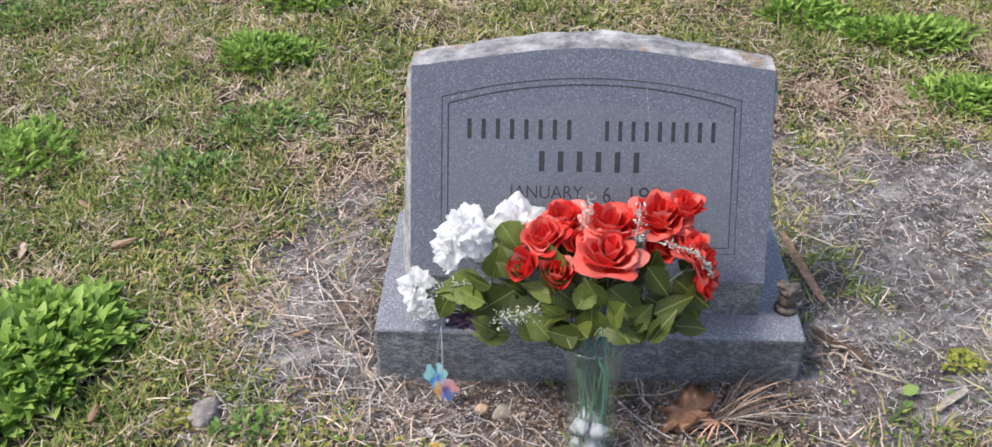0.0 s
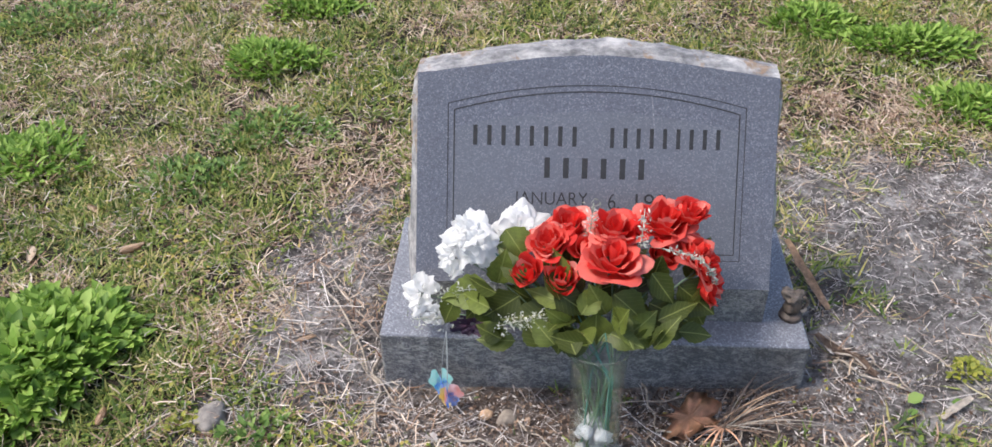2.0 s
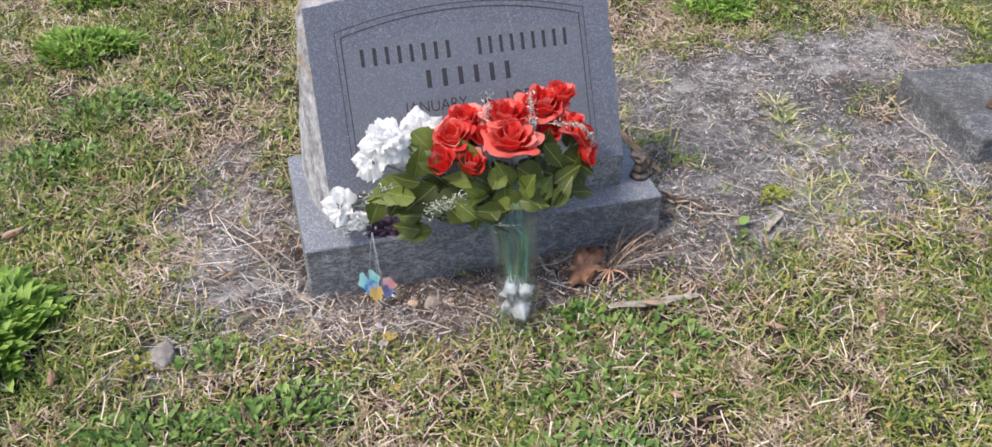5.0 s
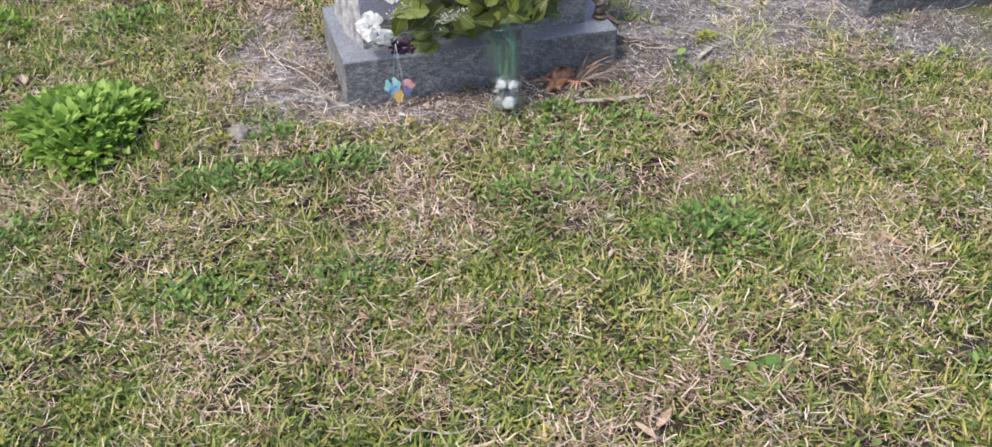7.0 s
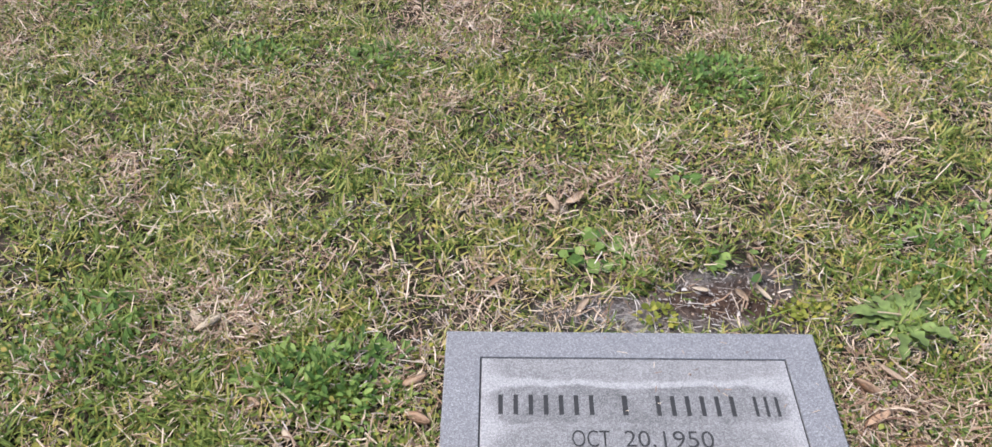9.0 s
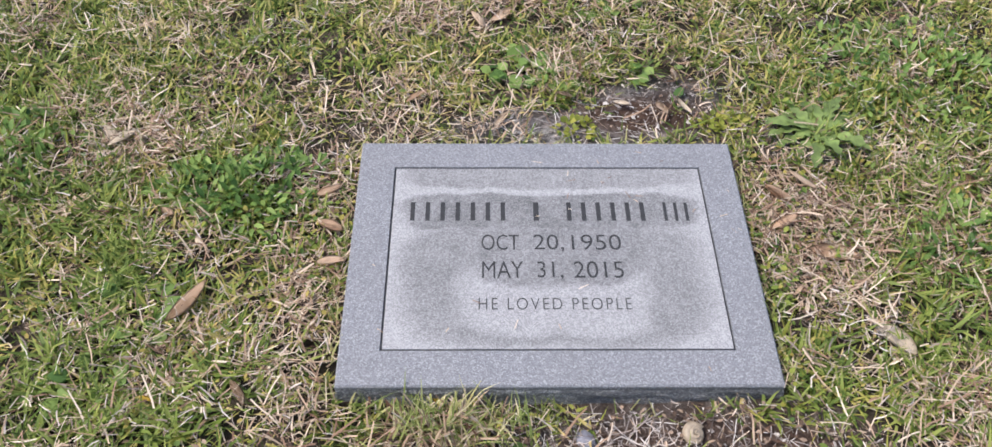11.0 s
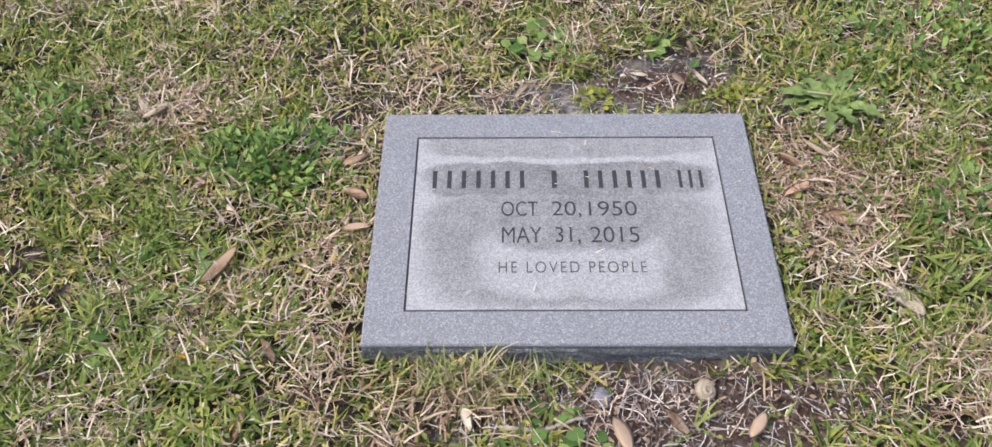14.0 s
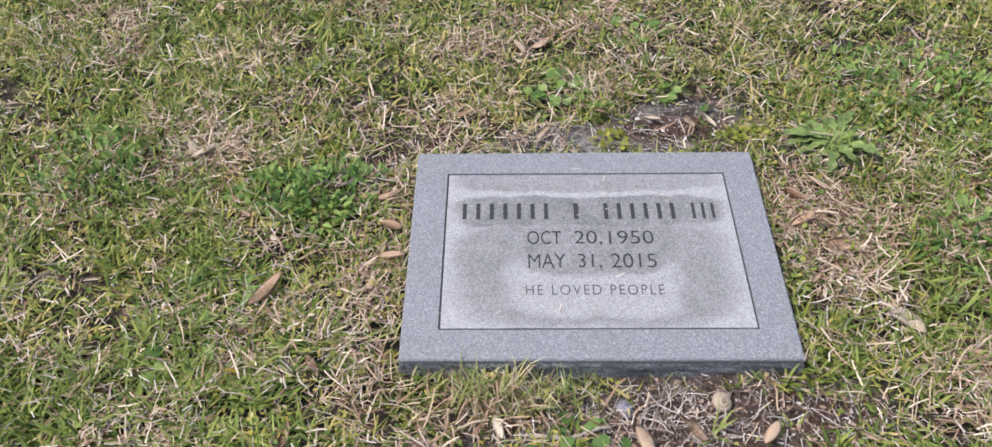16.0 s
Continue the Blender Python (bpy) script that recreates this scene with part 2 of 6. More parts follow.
M_GRASS = blade_material("grass_blades", [(0.0, (0.050, 0.090, 0.020)), (0.3, (0.135, 0.215, 0.046)), (0.6, (0.29, 0.338, 0.08)), (0.82, (0.46, 0.435, 0.14)), (1.0, (0.65, 0.54, 0.29))], 0.9, sere=True)
M_PALEGRASS = blade_material("yellowing_grass", [(0.0, (0.16, 0.22, 0.06)), (0.4, (0.33, 0.37, 0.12)), (0.75, (0.55, 0.52, 0.24)), (1.0, (0.74, 0.66, 0.42))], 0.3)
M_STRAW = blade_material("dry_grass", [(0.0, (0.14, 0.072, 0.046)), (0.28, (0.37, 0.24, 0.165)), (0.65, (0.56, 0.43, 0.315)), (1.0, (0.80, 0.68, 0.55))], 0.6, 0.15, 0.7)
M_CHAFF = blade_material("grey_chaff", [(0.0, (0.10, 0.07, 0.06)), (0.3, (0.27, 0.212, 0.183)), (0.65, (0.48, 0.405, 0.365)), (1.0, (0.78, 0.70, 0.64))], 0.5, 0.1, 0.8)
M_GREYCHAFF = blade_material("bleached_chaff", [(0.0, (0.11, 0.088, 0.082)), (0.3, (0.28, 0.24, 0.225)), (0.65, (0.50, 0.455, 0.435)), (1.0, (0.80, 0.76, 0.73))], 0.5, 0.1, 0.8)
M_CLOVER = blade_material("tiny_leaves", [(0.0, (0.065, 0.12, 0.024)), (0.4, (0.165, 0.245, 0.048)), (0.75, (0.31, 0.34, 0.06)), (1.0, (0.46, 0.36, 0.10))], 1.2)
M_WEED = blade_material("fresh_weed_leaves", [(0.0, (0.09, 0.185, 0.026)), (0.5, (0.23, 0.375, 0.06)), (1.0, (0.41, 0.555, 0.14))], 0.2, 0.35)
M_WEED_DULL = blade_material("dull_weed_leaves", [(0.0, (0.06, 0.13, 0.03)), (0.5, (0.155, 0.265, 0.06)), (1.0, (0.30, 0.41, 0.115))], 0.2, 0.3)
M_BROAD = blade_material("broad_grass_blades", [(0.0, (0.072, 0.118, 0.022)), (0.5, (0.19, 0.262, 0.052)), (1.0, (0.37, 0.41, 0.11))], 0.4, 0.3)
M_ROSETTE = plain("pale_rosette_leaf", (0.135, 0.19, 0.05), 0.6, 0.5, 45)
M_LITTER = blade_material("brown_litter", [(0.0, (0.05, 0.034, 0.026)), (0.5, (0.17, 0.11, 0.08)), (1.0, (0.42, 0.31, 0.23))], 0.3, 0.05, 0.85)
M_PALEWOOD = plain("bleached_wood", (0.56, 0.50, 0.44), 0.85, 0.3, 80)
M_DARKSTEM = plain("dead_brown_stem", (0.17, 0.115, 0.085), 0.8, 0.4, 90)
M_WEED_YELLOW = blade_material("yellow_weed_leaves", [(0.0, (0.14, 0.17, 0.025)), (0.5, (0.25, 0.28, 0.045)), (1.0, (0.4, 0.38, 0.07))], 0.2, 0.3)


def dead_leaf_material():
    m = Mat("dead_leaf")
    r = m.node("ShaderNodeObjectInfo").outputs["Random"]
    col = m.ramp(r, [(0.0, (0.54, 0.36, 0.24)), (0.35, (0.62, 0.46, 0.33)), (0.7, (0.68, 0.54, 0.41)), (1.0, (0.75, 0.65, 0.52))])
    f = m.noise(m.coords(), 130.0, 5.0)
    col = m.mix(m.ramp(f, [(0.35, (1, 1, 1)), (0.6, (0, 0, 0))]), col, m.mix(0.22, col, (0.08, 0.05, 0.03)))
    return m.leafy(col, 0.6, 0.12)


M_DEAD = dead_leaf_material()
M_REDLEAF = plain("red_brown_leaf", (0.62, 0.35, 0.22), 0.6, 0.4, 40)
M_YELLOWLEAF = plain("yellow_leaf", (0.62, 0.42, 0.05), 0.55)
M_BARK = plain("split_bark", (0.55, 0.37, 0.24), 0.8, 0.4, 90)
M_TWIG = plain("grey_twig", (0.38, 0.325, 0.27), 0.85, 0.4, 120)
M_STONE = plain("field_stone", (0.25, 0.225, 0.205), 0.9, 0.35, 70)
M_BUFF = plain("buff_stone", (0.26, 0.22, 0.185), 0.9, 0.3, 60)
M_PALESTONE = plain("pale_stone", (0.40, 0.405, 0.425), 0.8, 0.25, 60)
M_BLUESTONE = plain("blue_grey_pebble", (0.2, 0.2, 0.24), 0.7, 0.4, 90)
M_SHELL = plain("snail_shell_cream", (0.36, 0.29, 0.215), 0.45, 0.2, 120)
M_ORNAMENT_TOP = plain("worn_resin", (0.13, 0.105, 0.088), 0.8, 0.6, 120)
M_ORNAMENT = plain("weathered_bronze_resin", (0.10, 0.075, 0.06), 0.6, 0.6, 90)
M_STEM = plain("green_plastic_stem", (0.10, 0.165, 0.095), 0.45)
M_STEM_TEAL = plain("teal_plastic_stem", (0.08, 0.24, 0.20), 0.4)
M_SPRIG = blade_material("silvery_sprig", [(0.0, (0.3, 0.33, 0.26)), (0.5, (0.5, 0.52, 0.45)), (1.0, (0.75, 0.75, 0.7))], 0.0, 0.2)
M_STRING = plain("nylon_string", (0.42, 0.45, 0.45), 0.5)


def petal_material(name, deep, mid, edge, share):
    m = Mat(name)
    f = m.noise(m.coords(), 34.0, 4.0)
    r = m.math('ADD', m.math('MULTIPLY', m.island(), 0.55), m.math('MULTIPLY', f, 0.45))
    col = m.ramp(r, [(0.15, deep), (0.5, mid), (0.85, edge)])
    m.bump(m.noise(m.coords(), 260.0, 3.0), 0.25, 0.0008)
    return m.leafy(col, 0.6, share)


M_ROSE = petal_material("red_silk_petals", (0.66, 0.028, 0.024), (0.75, 0.040, 0.033), (0.80, 0.075, 0.06), 0.42)
M_ROSE_EDGE = petal_material("sun_faded_red_petals", (0.68, 0.06, 0.05), (0.78, 0.14, 0.11), (0.84, 0.30, 0.25), 0.3)
M_WHITE = petal_material("white_silk_petals", (0.85, 0.85, 0.85), (0.9, 0.9, 0.9), (0.93, 0.93, 0.93), 0.5)


def silk_leaf_material():
    m = Mat("olive_silk_leaf")
    r = m.node("ShaderNodeObjectInfo").outputs["Random"]
    col = m.ramp(r, [(0.0, (0.04, 0.056, 0.010)), (0.5, (0.09, 0.12, 0.02)), (1.0, (0.19, 0.24, 0.047))])
    f = m.noise(m.coords(), 50.0, 5.0)
    col = m.mix(m.ramp(f, [(0.35, (0.6, 0.6, 0.6)), (0.65, (0, 0, 0))]), col, (0.05, 0.06, 0.012))
    at = m.node("ShaderNodeSeparateXYZ", Vector=m.coords())
    off = m.math('ABSOLUTE', at.outputs[0])
    side = m.math('SINE', m.math('MULTIPLY', m.math('SUBTRACT', at.outputs[1], off), 720.0))
    rib = m.math('MAXIMUM', m.math('LESS_THAN', off, 0.0010), m.math('MULTIPLY', m.math('GREATER_THAN', side, 0.9), 0.2))
    col = m.mix(m.math('MULTIPLY', rib, 0.45), col, (0.34, 0.38, 0.12))
    m.bump(rib, 0.5, 0.0012)
    return m.leafy(col, 0.5, 0.22)


M_SILKLEAF = silk_leaf_material()
M_PURPLE = petal_material("purple_silk_petals", (0.022, 0.014, 0.03), (0.05, 0.026, 0.06), (0.10, 0.04, 0.055), 0.1)
M_DARK = plain("dark_calyx", (0.045, 0.05, 0.03), 0.7)


def glass_material():
    m = Mat("clear_glass")
    tr = m.node("ShaderNodeBsdfTransparent", Color=(0.975, 0.99, 0.985, 1))
    gl = m.node("ShaderNodeBsdfGlass", Color=(0.98, 0.995, 0.99, 1), Roughness=0.02, IOR=1.45)
    mx = m.node("ShaderNodeMixShader", Fac=0.2)
    m.t.links.new(tr.outputs[0], mx.inputs[1])
    m.t.links.new(gl.outputs[0], mx.inputs[2])
    m.t.links.new(mx.outputs[0], m.out.inputs[0])
    return m.m


M_GLASS = glass_material()

M_RIM = Mat("thick_glass_edge").finish((0.72, 0.82, 0.79), 0.05, IOR=1.3, Transmission_Weight=0.97)


def wing_material(name, a, b):
    m = Mat(name)
    f = m.noise(m.coords(), 55.0, 3.0)
    return m.leafy(m.ramp(f, [(0.4, a), (0.6, b)]), 0.35, 0.4)


M_WINGS = [wing_material("teal_wing", (0.36, 0.80, 0.80), (0.62, 0.88, 0.88)), wing_material("blue_wing", (0.10, 0.34, 0.88), (0.50, 0.62, 0.92)),
           wing_material("pink_wing", (0.90, 0.48, 0.46), (0.88, 0.66, 0.70)), wing_material("amber_wing", (0.86, 0.62, 0.18), (0.74, 0.64, 0.36)),
           wing_material("faded_wing", (0.7, 0.64, 0.62), (0.78, 0.75, 0.73))]

# ---- tools ----
def mesh_of(bm, material, smooth=False, name="mesh"):
    me = bpy.data.meshes.new(name)
    bm.to_mesh(me)
    bm.free()
    for mt in (material if isinstance(material, (list, tuple)) else [material]):
        me.materials.append(mt)
    if smooth:
        me.polygons.foreach_set("use_smooth", np.ones(len(me.polygons), bool))
    return me


def part(name, bm, material, parent=None, label="", smooth=False):
    me = bm if isinstance(bm, bpy.types.Mesh) else mesh_of(bm, material, smooth, name)
    ob = new(name, me)
    if parent:
        ob.parent = parent
    return tagged(ob, label)


def thing(name, m, label, category, group=""):
    ob = new(name)
    ob.empty_display_size = 0.05
    ob.matrix_world = m
    return tagged(ob, label, category, group)


def np_mesh(name, verts, polys, material, smooth=False):
    """A mesh from numpy arrays: polys is a list of (n, k) index arrays."""
    me = bpy.data.meshes.new(name)
    me.vertices.add(len(verts))
    me.vertices.foreach_set("co", np.ascontiguousarray(verts, np.float32).ravel())
    idx = np.concatenate([p.ravel() for p in polys]).astype(np.int32)
    totals = np.concatenate([np.full(len(p), p.shape[1], np.int32) for p in polys])
    me.loops.add(len(idx))
    me.loops.foreach_set("vertex_index", idx)
    me.polygons.add(len(totals))
    me.polygons.foreach_set("loop_start", np.concatenate([[0], np.cumsum(totals)[:-1]]).astype(np.int32))
    me.materials.append(material)
    me.update(calc_edges=True)
    if smooth:
        me.polygons.foreach_set("use_smooth", np.ones(len(totals), bool))
    return me


def box(x0, x1, y0, y1, z0, z1, bevel=0.004, seg=2):
    bm = bmesh.new()
    bmesh.ops.create_cube(bm, size=1, matrix=Matrix.Translation(((x0 + x1) / 2, (y0 + y1) / 2, (z0 + z1) / 2)) @ Matrix.Diagonal((x1 - x0, y1 - y0, z1 - z0, 1)))
    if bevel:
        bmesh.ops.bevel(bm, geom=bm.edges[:], offset=bevel, segments=seg, affect='EDGES', profile=0.5)
    return bm


def value_noise(x, y, scale, seed):
    """Smooth noise from 0 to 1."""
    x, y = np.asarray(x) * scale, np.asarray(y) * scale
    xi, yi = np.floor(x).astype(np.int64), np.floor(y).astype(np.int64)
    fx, fy = x - xi, y - yi
    fx, fy = fx * fx * (3 - 2 * fx), fy * fy * (3 - 2 * fy)

    def h(a, b):
        n = (a * 374761393 + b * 668265263 + seed * 144665) & 0x7fffffff
        n = ((n ^ (n >> 13)) * 1274126177) & 0x7fffffff
        return ((n ^ (n >> 16)) & 0xffff) / 65535.0
    top = h(xi, yi) * (1 - fx) + h(xi + 1, yi) * fx
    low = h(xi, yi + 1) * (1 - fx) + h(xi + 1, yi + 1) * fx
    return top * (1 - fy) + low * fy


def fbm(x, y, scale, seed, octaves=4):
    s, a, tot = 0, 1.0, 0
    for o in range(octaves):
        s = s + a * value_noise(x, y, scale * 2 ** o, seed + o)
        tot += a
        a *= 0.55
    return s / tot


def blob(x, y, cx, cy, rx, ry, edge=0.35):
    """1 inside an ellipse, fading to 0 at its uneven edge."""
    d = np.hypot((np.asarray(x) - cx) / rx, (np.asarray(y) - cy) / ry) + (fbm(x, y, 6.0, 31) - 0.5) * 0.9
    return np.clip((1 + edge - d) / (2 * edge), 0, 1)


def bare(x, y):
    """Where the soil shows: beside and before the stones."""
    b = blob(x, y, 1.14, 0.46, 0.42, 0.36)
    b = np.maximum(b, 0.86 * blob(x, y, 1.08, 0.06, 0.42, 0.20))
    b = np.maximum(b, 0.85 * blob(x, y, -0.17, 0.22, 0.15, 0.36))
    b = np.maximum(b, 0.88 * blob(x, y, 0.42, -0.08, 0.54, 0.14))
    b = np.maximum(b, 0.95 * blob(x, y, 1.55, 0.16, 0.3, 0.2))
    b = np.maximum(b, 0.92 * blob(x, y, 1.82, -0.10, 0.42, 0.17))
    b = np.maximum(b, 0.9 * blob(x, y, 1.6, 0.62, 0.42, 0.22))
    b = np.maximum(b, 0.9 * blob(x, y, 0.48, -1.56, 0.22, 0.06))
    b = np.maximum(b, 0.95 * blob(x, y, 0.57, -1.515, 0.13, 0.075))
    b = np.maximum(b, 0.9 * blob(x, y, 0.48, -2.175, 0.26, 0.08))
    b = np.maximum(b, 0.7 * blob(x, y, 0.83, -1.585, 0.085, 0.06))
    b = np.maximum(b, 0.55 * blob(x, y, -0.32, -0.14, 0.12, 0.06))
    return b


def dryness(x, y):
    """Where dead thatch prevails."""
    d = np.clip((fbm(x, y, 3.4, 51) - 0.47) * 3.6, 0, 1) * 0.5
    d = np.maximum(d, np.clip((fbm(x, y, 8.5, 53) - 0.50) * 5.0, 0, 1) * 0.62)
    for cx, cy, rx, ry, a in ((1.1, 0.95, 0.3, 0.16, 1.0), (-0.2, 0.6, 0.2, 0.14, 0.8), (0.76, -1.84, 0.13, 0.27, 1.0), (-0.05, -0.12, 0.16, 0.1, 0.9), (0.34, -1.565, 0.30, 0.06, 0.9),
                              (0.0, -1.8, 0.07, 0.22, 0.85), (-0.34, -1.6, 0.1, 0.07, 0.8), (-0.1, -2.07, 0.12, 0.08, 0.7), (0.88, -2.13, 0.1, 0.08, 0.8), (1.0, -0.5, 0.3, 0.16, 0.25), (1.08, -0.2, 0.36, 0.12, 0.85),
                              (0.95, -1.0, 0.2, 0.14, 0.15), (-0.02, -0.62, 0.16, 0.1, 0.7), (-0.36, -0.75, 0.14, 0.1, 0.6), (0.52, -0.86, 0.06, 0.07, 0.9), (0.24, -1.24, 0.16, 0.08, 0.8), (-0.28, 0.1, 0.12, 0.2, 0.7)):
        d = np.maximum(d, a * blob(x, y, cx, cy, rx, ry, 0.45))
    return d


def ground_z(x, y):
    z = (fbm(x, y, 2.2, 11) - 0.5) * 0.022 + (fbm(x, y, 11.0, 17) - 0.5) * 0.012 - 0.010
    x, y = np.asarray(x), np.asarray(y)
    dip = np.clip((y + 0.16) / 0.1, 0, 1) * np.clip((0.16 - y) / 0.1, 0, 1) * np.clip((x + 0.16) / 0.1, 0, 1) * np.clip((0.86 - x) / 0.1, 0, 1)
    z = z - (0.034 - 0.019 * np.clip(x / 0.7, 0, 1)) * dip
    z = z - 0.022 * blob(x, y, 0.36, -2.15, 0.34, 0.07) + 0.006 * bare(x, y)
    return z


def inside_stones(x, y):
    a = (x > -0.045) & (x < 0.745) & (y > -0.004) & (y < 0.365)
    b = (np.abs(x - 0.364) < 0.312) & (np.abs(y + 1.86) < 0.24)
    c = (x > 1.585) & (x < 2.37) & (y > 0.045) & (y < 0.4)
    return a | b | c


def edge_out(x, y):
    """How far outside the closely planted stretch a place lies, in metres."""
    return np.maximum(np.abs(x - 0.28) - 1.15 - 0.24 * (np.clip(y, -2.75, 2.15) + 2.75), np.maximum(-2.75 - y, y - 2.15))


# ---- ground ----
def ground():
    def axis(lo, hi, step):
        core = np.arange(lo, hi + step / 2, step)
        out = step * 1.5 * 1.45 ** np.arange(1, 22)
        return np.concatenate([lo - np.cumsum(out)[::-1], core, hi + np.cumsum(out)])
    xs, ys = axis(-2.2, 2.6, 0.02), axis(-2.9, 2.4, 0.02)
    X, Y = np.meshgrid(xs, ys)
    Z = ground_z(X, Y)
    n, k = len(xs), len(ys)
    i = np.arange(n * k).reshape(k, n)
    quads = np.stack([i[:-1, :-1], i[:-1, 1:], i[1:, 1:], i[1:, :-1]], -1).reshape(-1, 4)
    me = np_mesh("ground", np.stack([X, Y, Z], -1).reshape(-1, 3), [quads], M_SOIL, True)
    # turf: how far the ground takes the shaded thatch colour
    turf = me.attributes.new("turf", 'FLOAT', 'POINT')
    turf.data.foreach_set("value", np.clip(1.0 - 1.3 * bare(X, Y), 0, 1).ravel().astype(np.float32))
    # dark soil round the marker; last blob: brown soil with painted shade before the base
    loam_shade = me.attributes.new("loam_shade", 'FLOAT', 'POINT')
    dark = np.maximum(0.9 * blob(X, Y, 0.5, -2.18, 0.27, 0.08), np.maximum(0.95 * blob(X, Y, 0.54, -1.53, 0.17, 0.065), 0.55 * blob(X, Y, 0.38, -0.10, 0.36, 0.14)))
    loam_shade.data.foreach_set("value", dark.ravel().astype(np.float32))
    damp = me.attributes.new("damp", 'FLOAT', 'POINT')
    wet = np.maximum(0.9 * blob(X, Y, 1.45, 0.42, 0.22, 0.13), np.maximum(0.85 * blob(X, Y, 1.85, -0.10, 0.3, 0.12), 0.6 * blob(X, Y, 0.98, 0.33, 0.14, 0.16)))
    damp.data.foreach_set("value", wet.ravel().astype(np.float32))
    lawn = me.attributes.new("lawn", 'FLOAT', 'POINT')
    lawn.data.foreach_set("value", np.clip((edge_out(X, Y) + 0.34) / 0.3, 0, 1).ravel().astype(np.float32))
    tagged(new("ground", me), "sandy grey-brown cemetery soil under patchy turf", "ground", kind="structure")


ground()

# ---- headstone on its base ----
FACE_Y, NOSE_Z, SLOPE = 0.066, 0.170, 0.60
STONE_X, HALF = 0.343, 0.315
SEC = math.hypot(1, SLOPE)


def face_top(u):
    q = min(1.0, abs(u) / HALF)
    return 0.369 + 0.034 * (0.5 * (1 - q * q) + 0.5 * (0.5 + 0.5 * math.cos(math.pi * q)))


def on_face(u, v, lift=0.0):
    """A point of the sloping face: u along it, v up it."""
    z, y = NOSE_Z + v / SEC, FACE_Y + 0.002 + SLOPE * v / SEC
    return Vector((u, y - lift / SEC, z + lift * SLOPE / SEC))


def text_mesh(text, width, height, material, spacing=1.0):
    """Flat lettering in the built-in font, its lower left corner at the origin."""
    cu = bpy.data.curves.new("lettering", 'FONT')
    cu.body = text
    cu.offset, cu.space_character = -0.006, spacing
    ob = new("lettering", cu)
    me = bpy.data.meshes.new_from_object(ob.evaluated_get(bpy.context.evaluated_depsgraph_get()))
    bpy.data.objects.remove(ob)
    bpy.data.curves.remove(cu)
    co = np.empty(len(me.vertices) * 3, np.float32)
    me.vertices.foreach_get("co", co)
    co = co.reshape(-1, 3)
    lo, hi = co.min(0), co.max(0)
    co[:, 0] = (co[:, 0] - lo[0]) * width / (hi[0] - lo[0])
    co[:, 1] = (co[:, 1] - lo[1]) * height / (hi[1] - lo[1])
    me.vertices.foreach_set("co", co.ravel())
    me.materials.clear()
    me.materials.append(material)
    return me


def bar_row(u0, u1, v0, v1, count, parent, m, fill=0.30):
    """A row of plain upright bars, each a part, for lettering not written out."""
    step = (u1 - u0) / count
    w = step * fill / 2
    bm = bmesh.new()
    bm.faces.new([bm.verts.new((a * w, b, 0)) for a, b in ((-1, v0), (1, v0), (1, v1), (-1, v1))])
    me = mesh_of(bm, M_CUT_SOFT, name="lettering_bar")
    for k in range(count):
        part("lettering_bar", me, None, parent, "dark cut bar").matrix_local = m @ Matrix.Translation((u0 + (k + 0.5) * step, 0, 0))


def strip(points, width):
    """A flat ribbon in the xy plane along points."""
    bm = bmesh.new()
    rows = []
    for k, p in enumerate(points):
        a, b = points[max(0, k - 1)], points[min(len(points) - 1, k + 1)]
        d = Vector((b[0] - a[0], b[1] - a[1])).normalized()
        n = Vector((-d.y, d.x)) * width / 2
        rows.append((bm.verts.new((p[0] + n.x, p[1] + n.y, 0)), bm.verts.new((p[0] - n.x, p[1] - n.y, 0))))
    for (a, b), (c, d) in zip(rows, rows[1:]):
        bm.faces.new((a, b, d, c))
    return bm


def flare(side, s, z):
    """How far the rough side spreads outwards, more towards its foot and its back."""
    return (0.036 if side < 0 else 0.018) * s ** 0.7 * max(0.0, min(1.0, 1.05 - (z - 0.088) / 0.40))


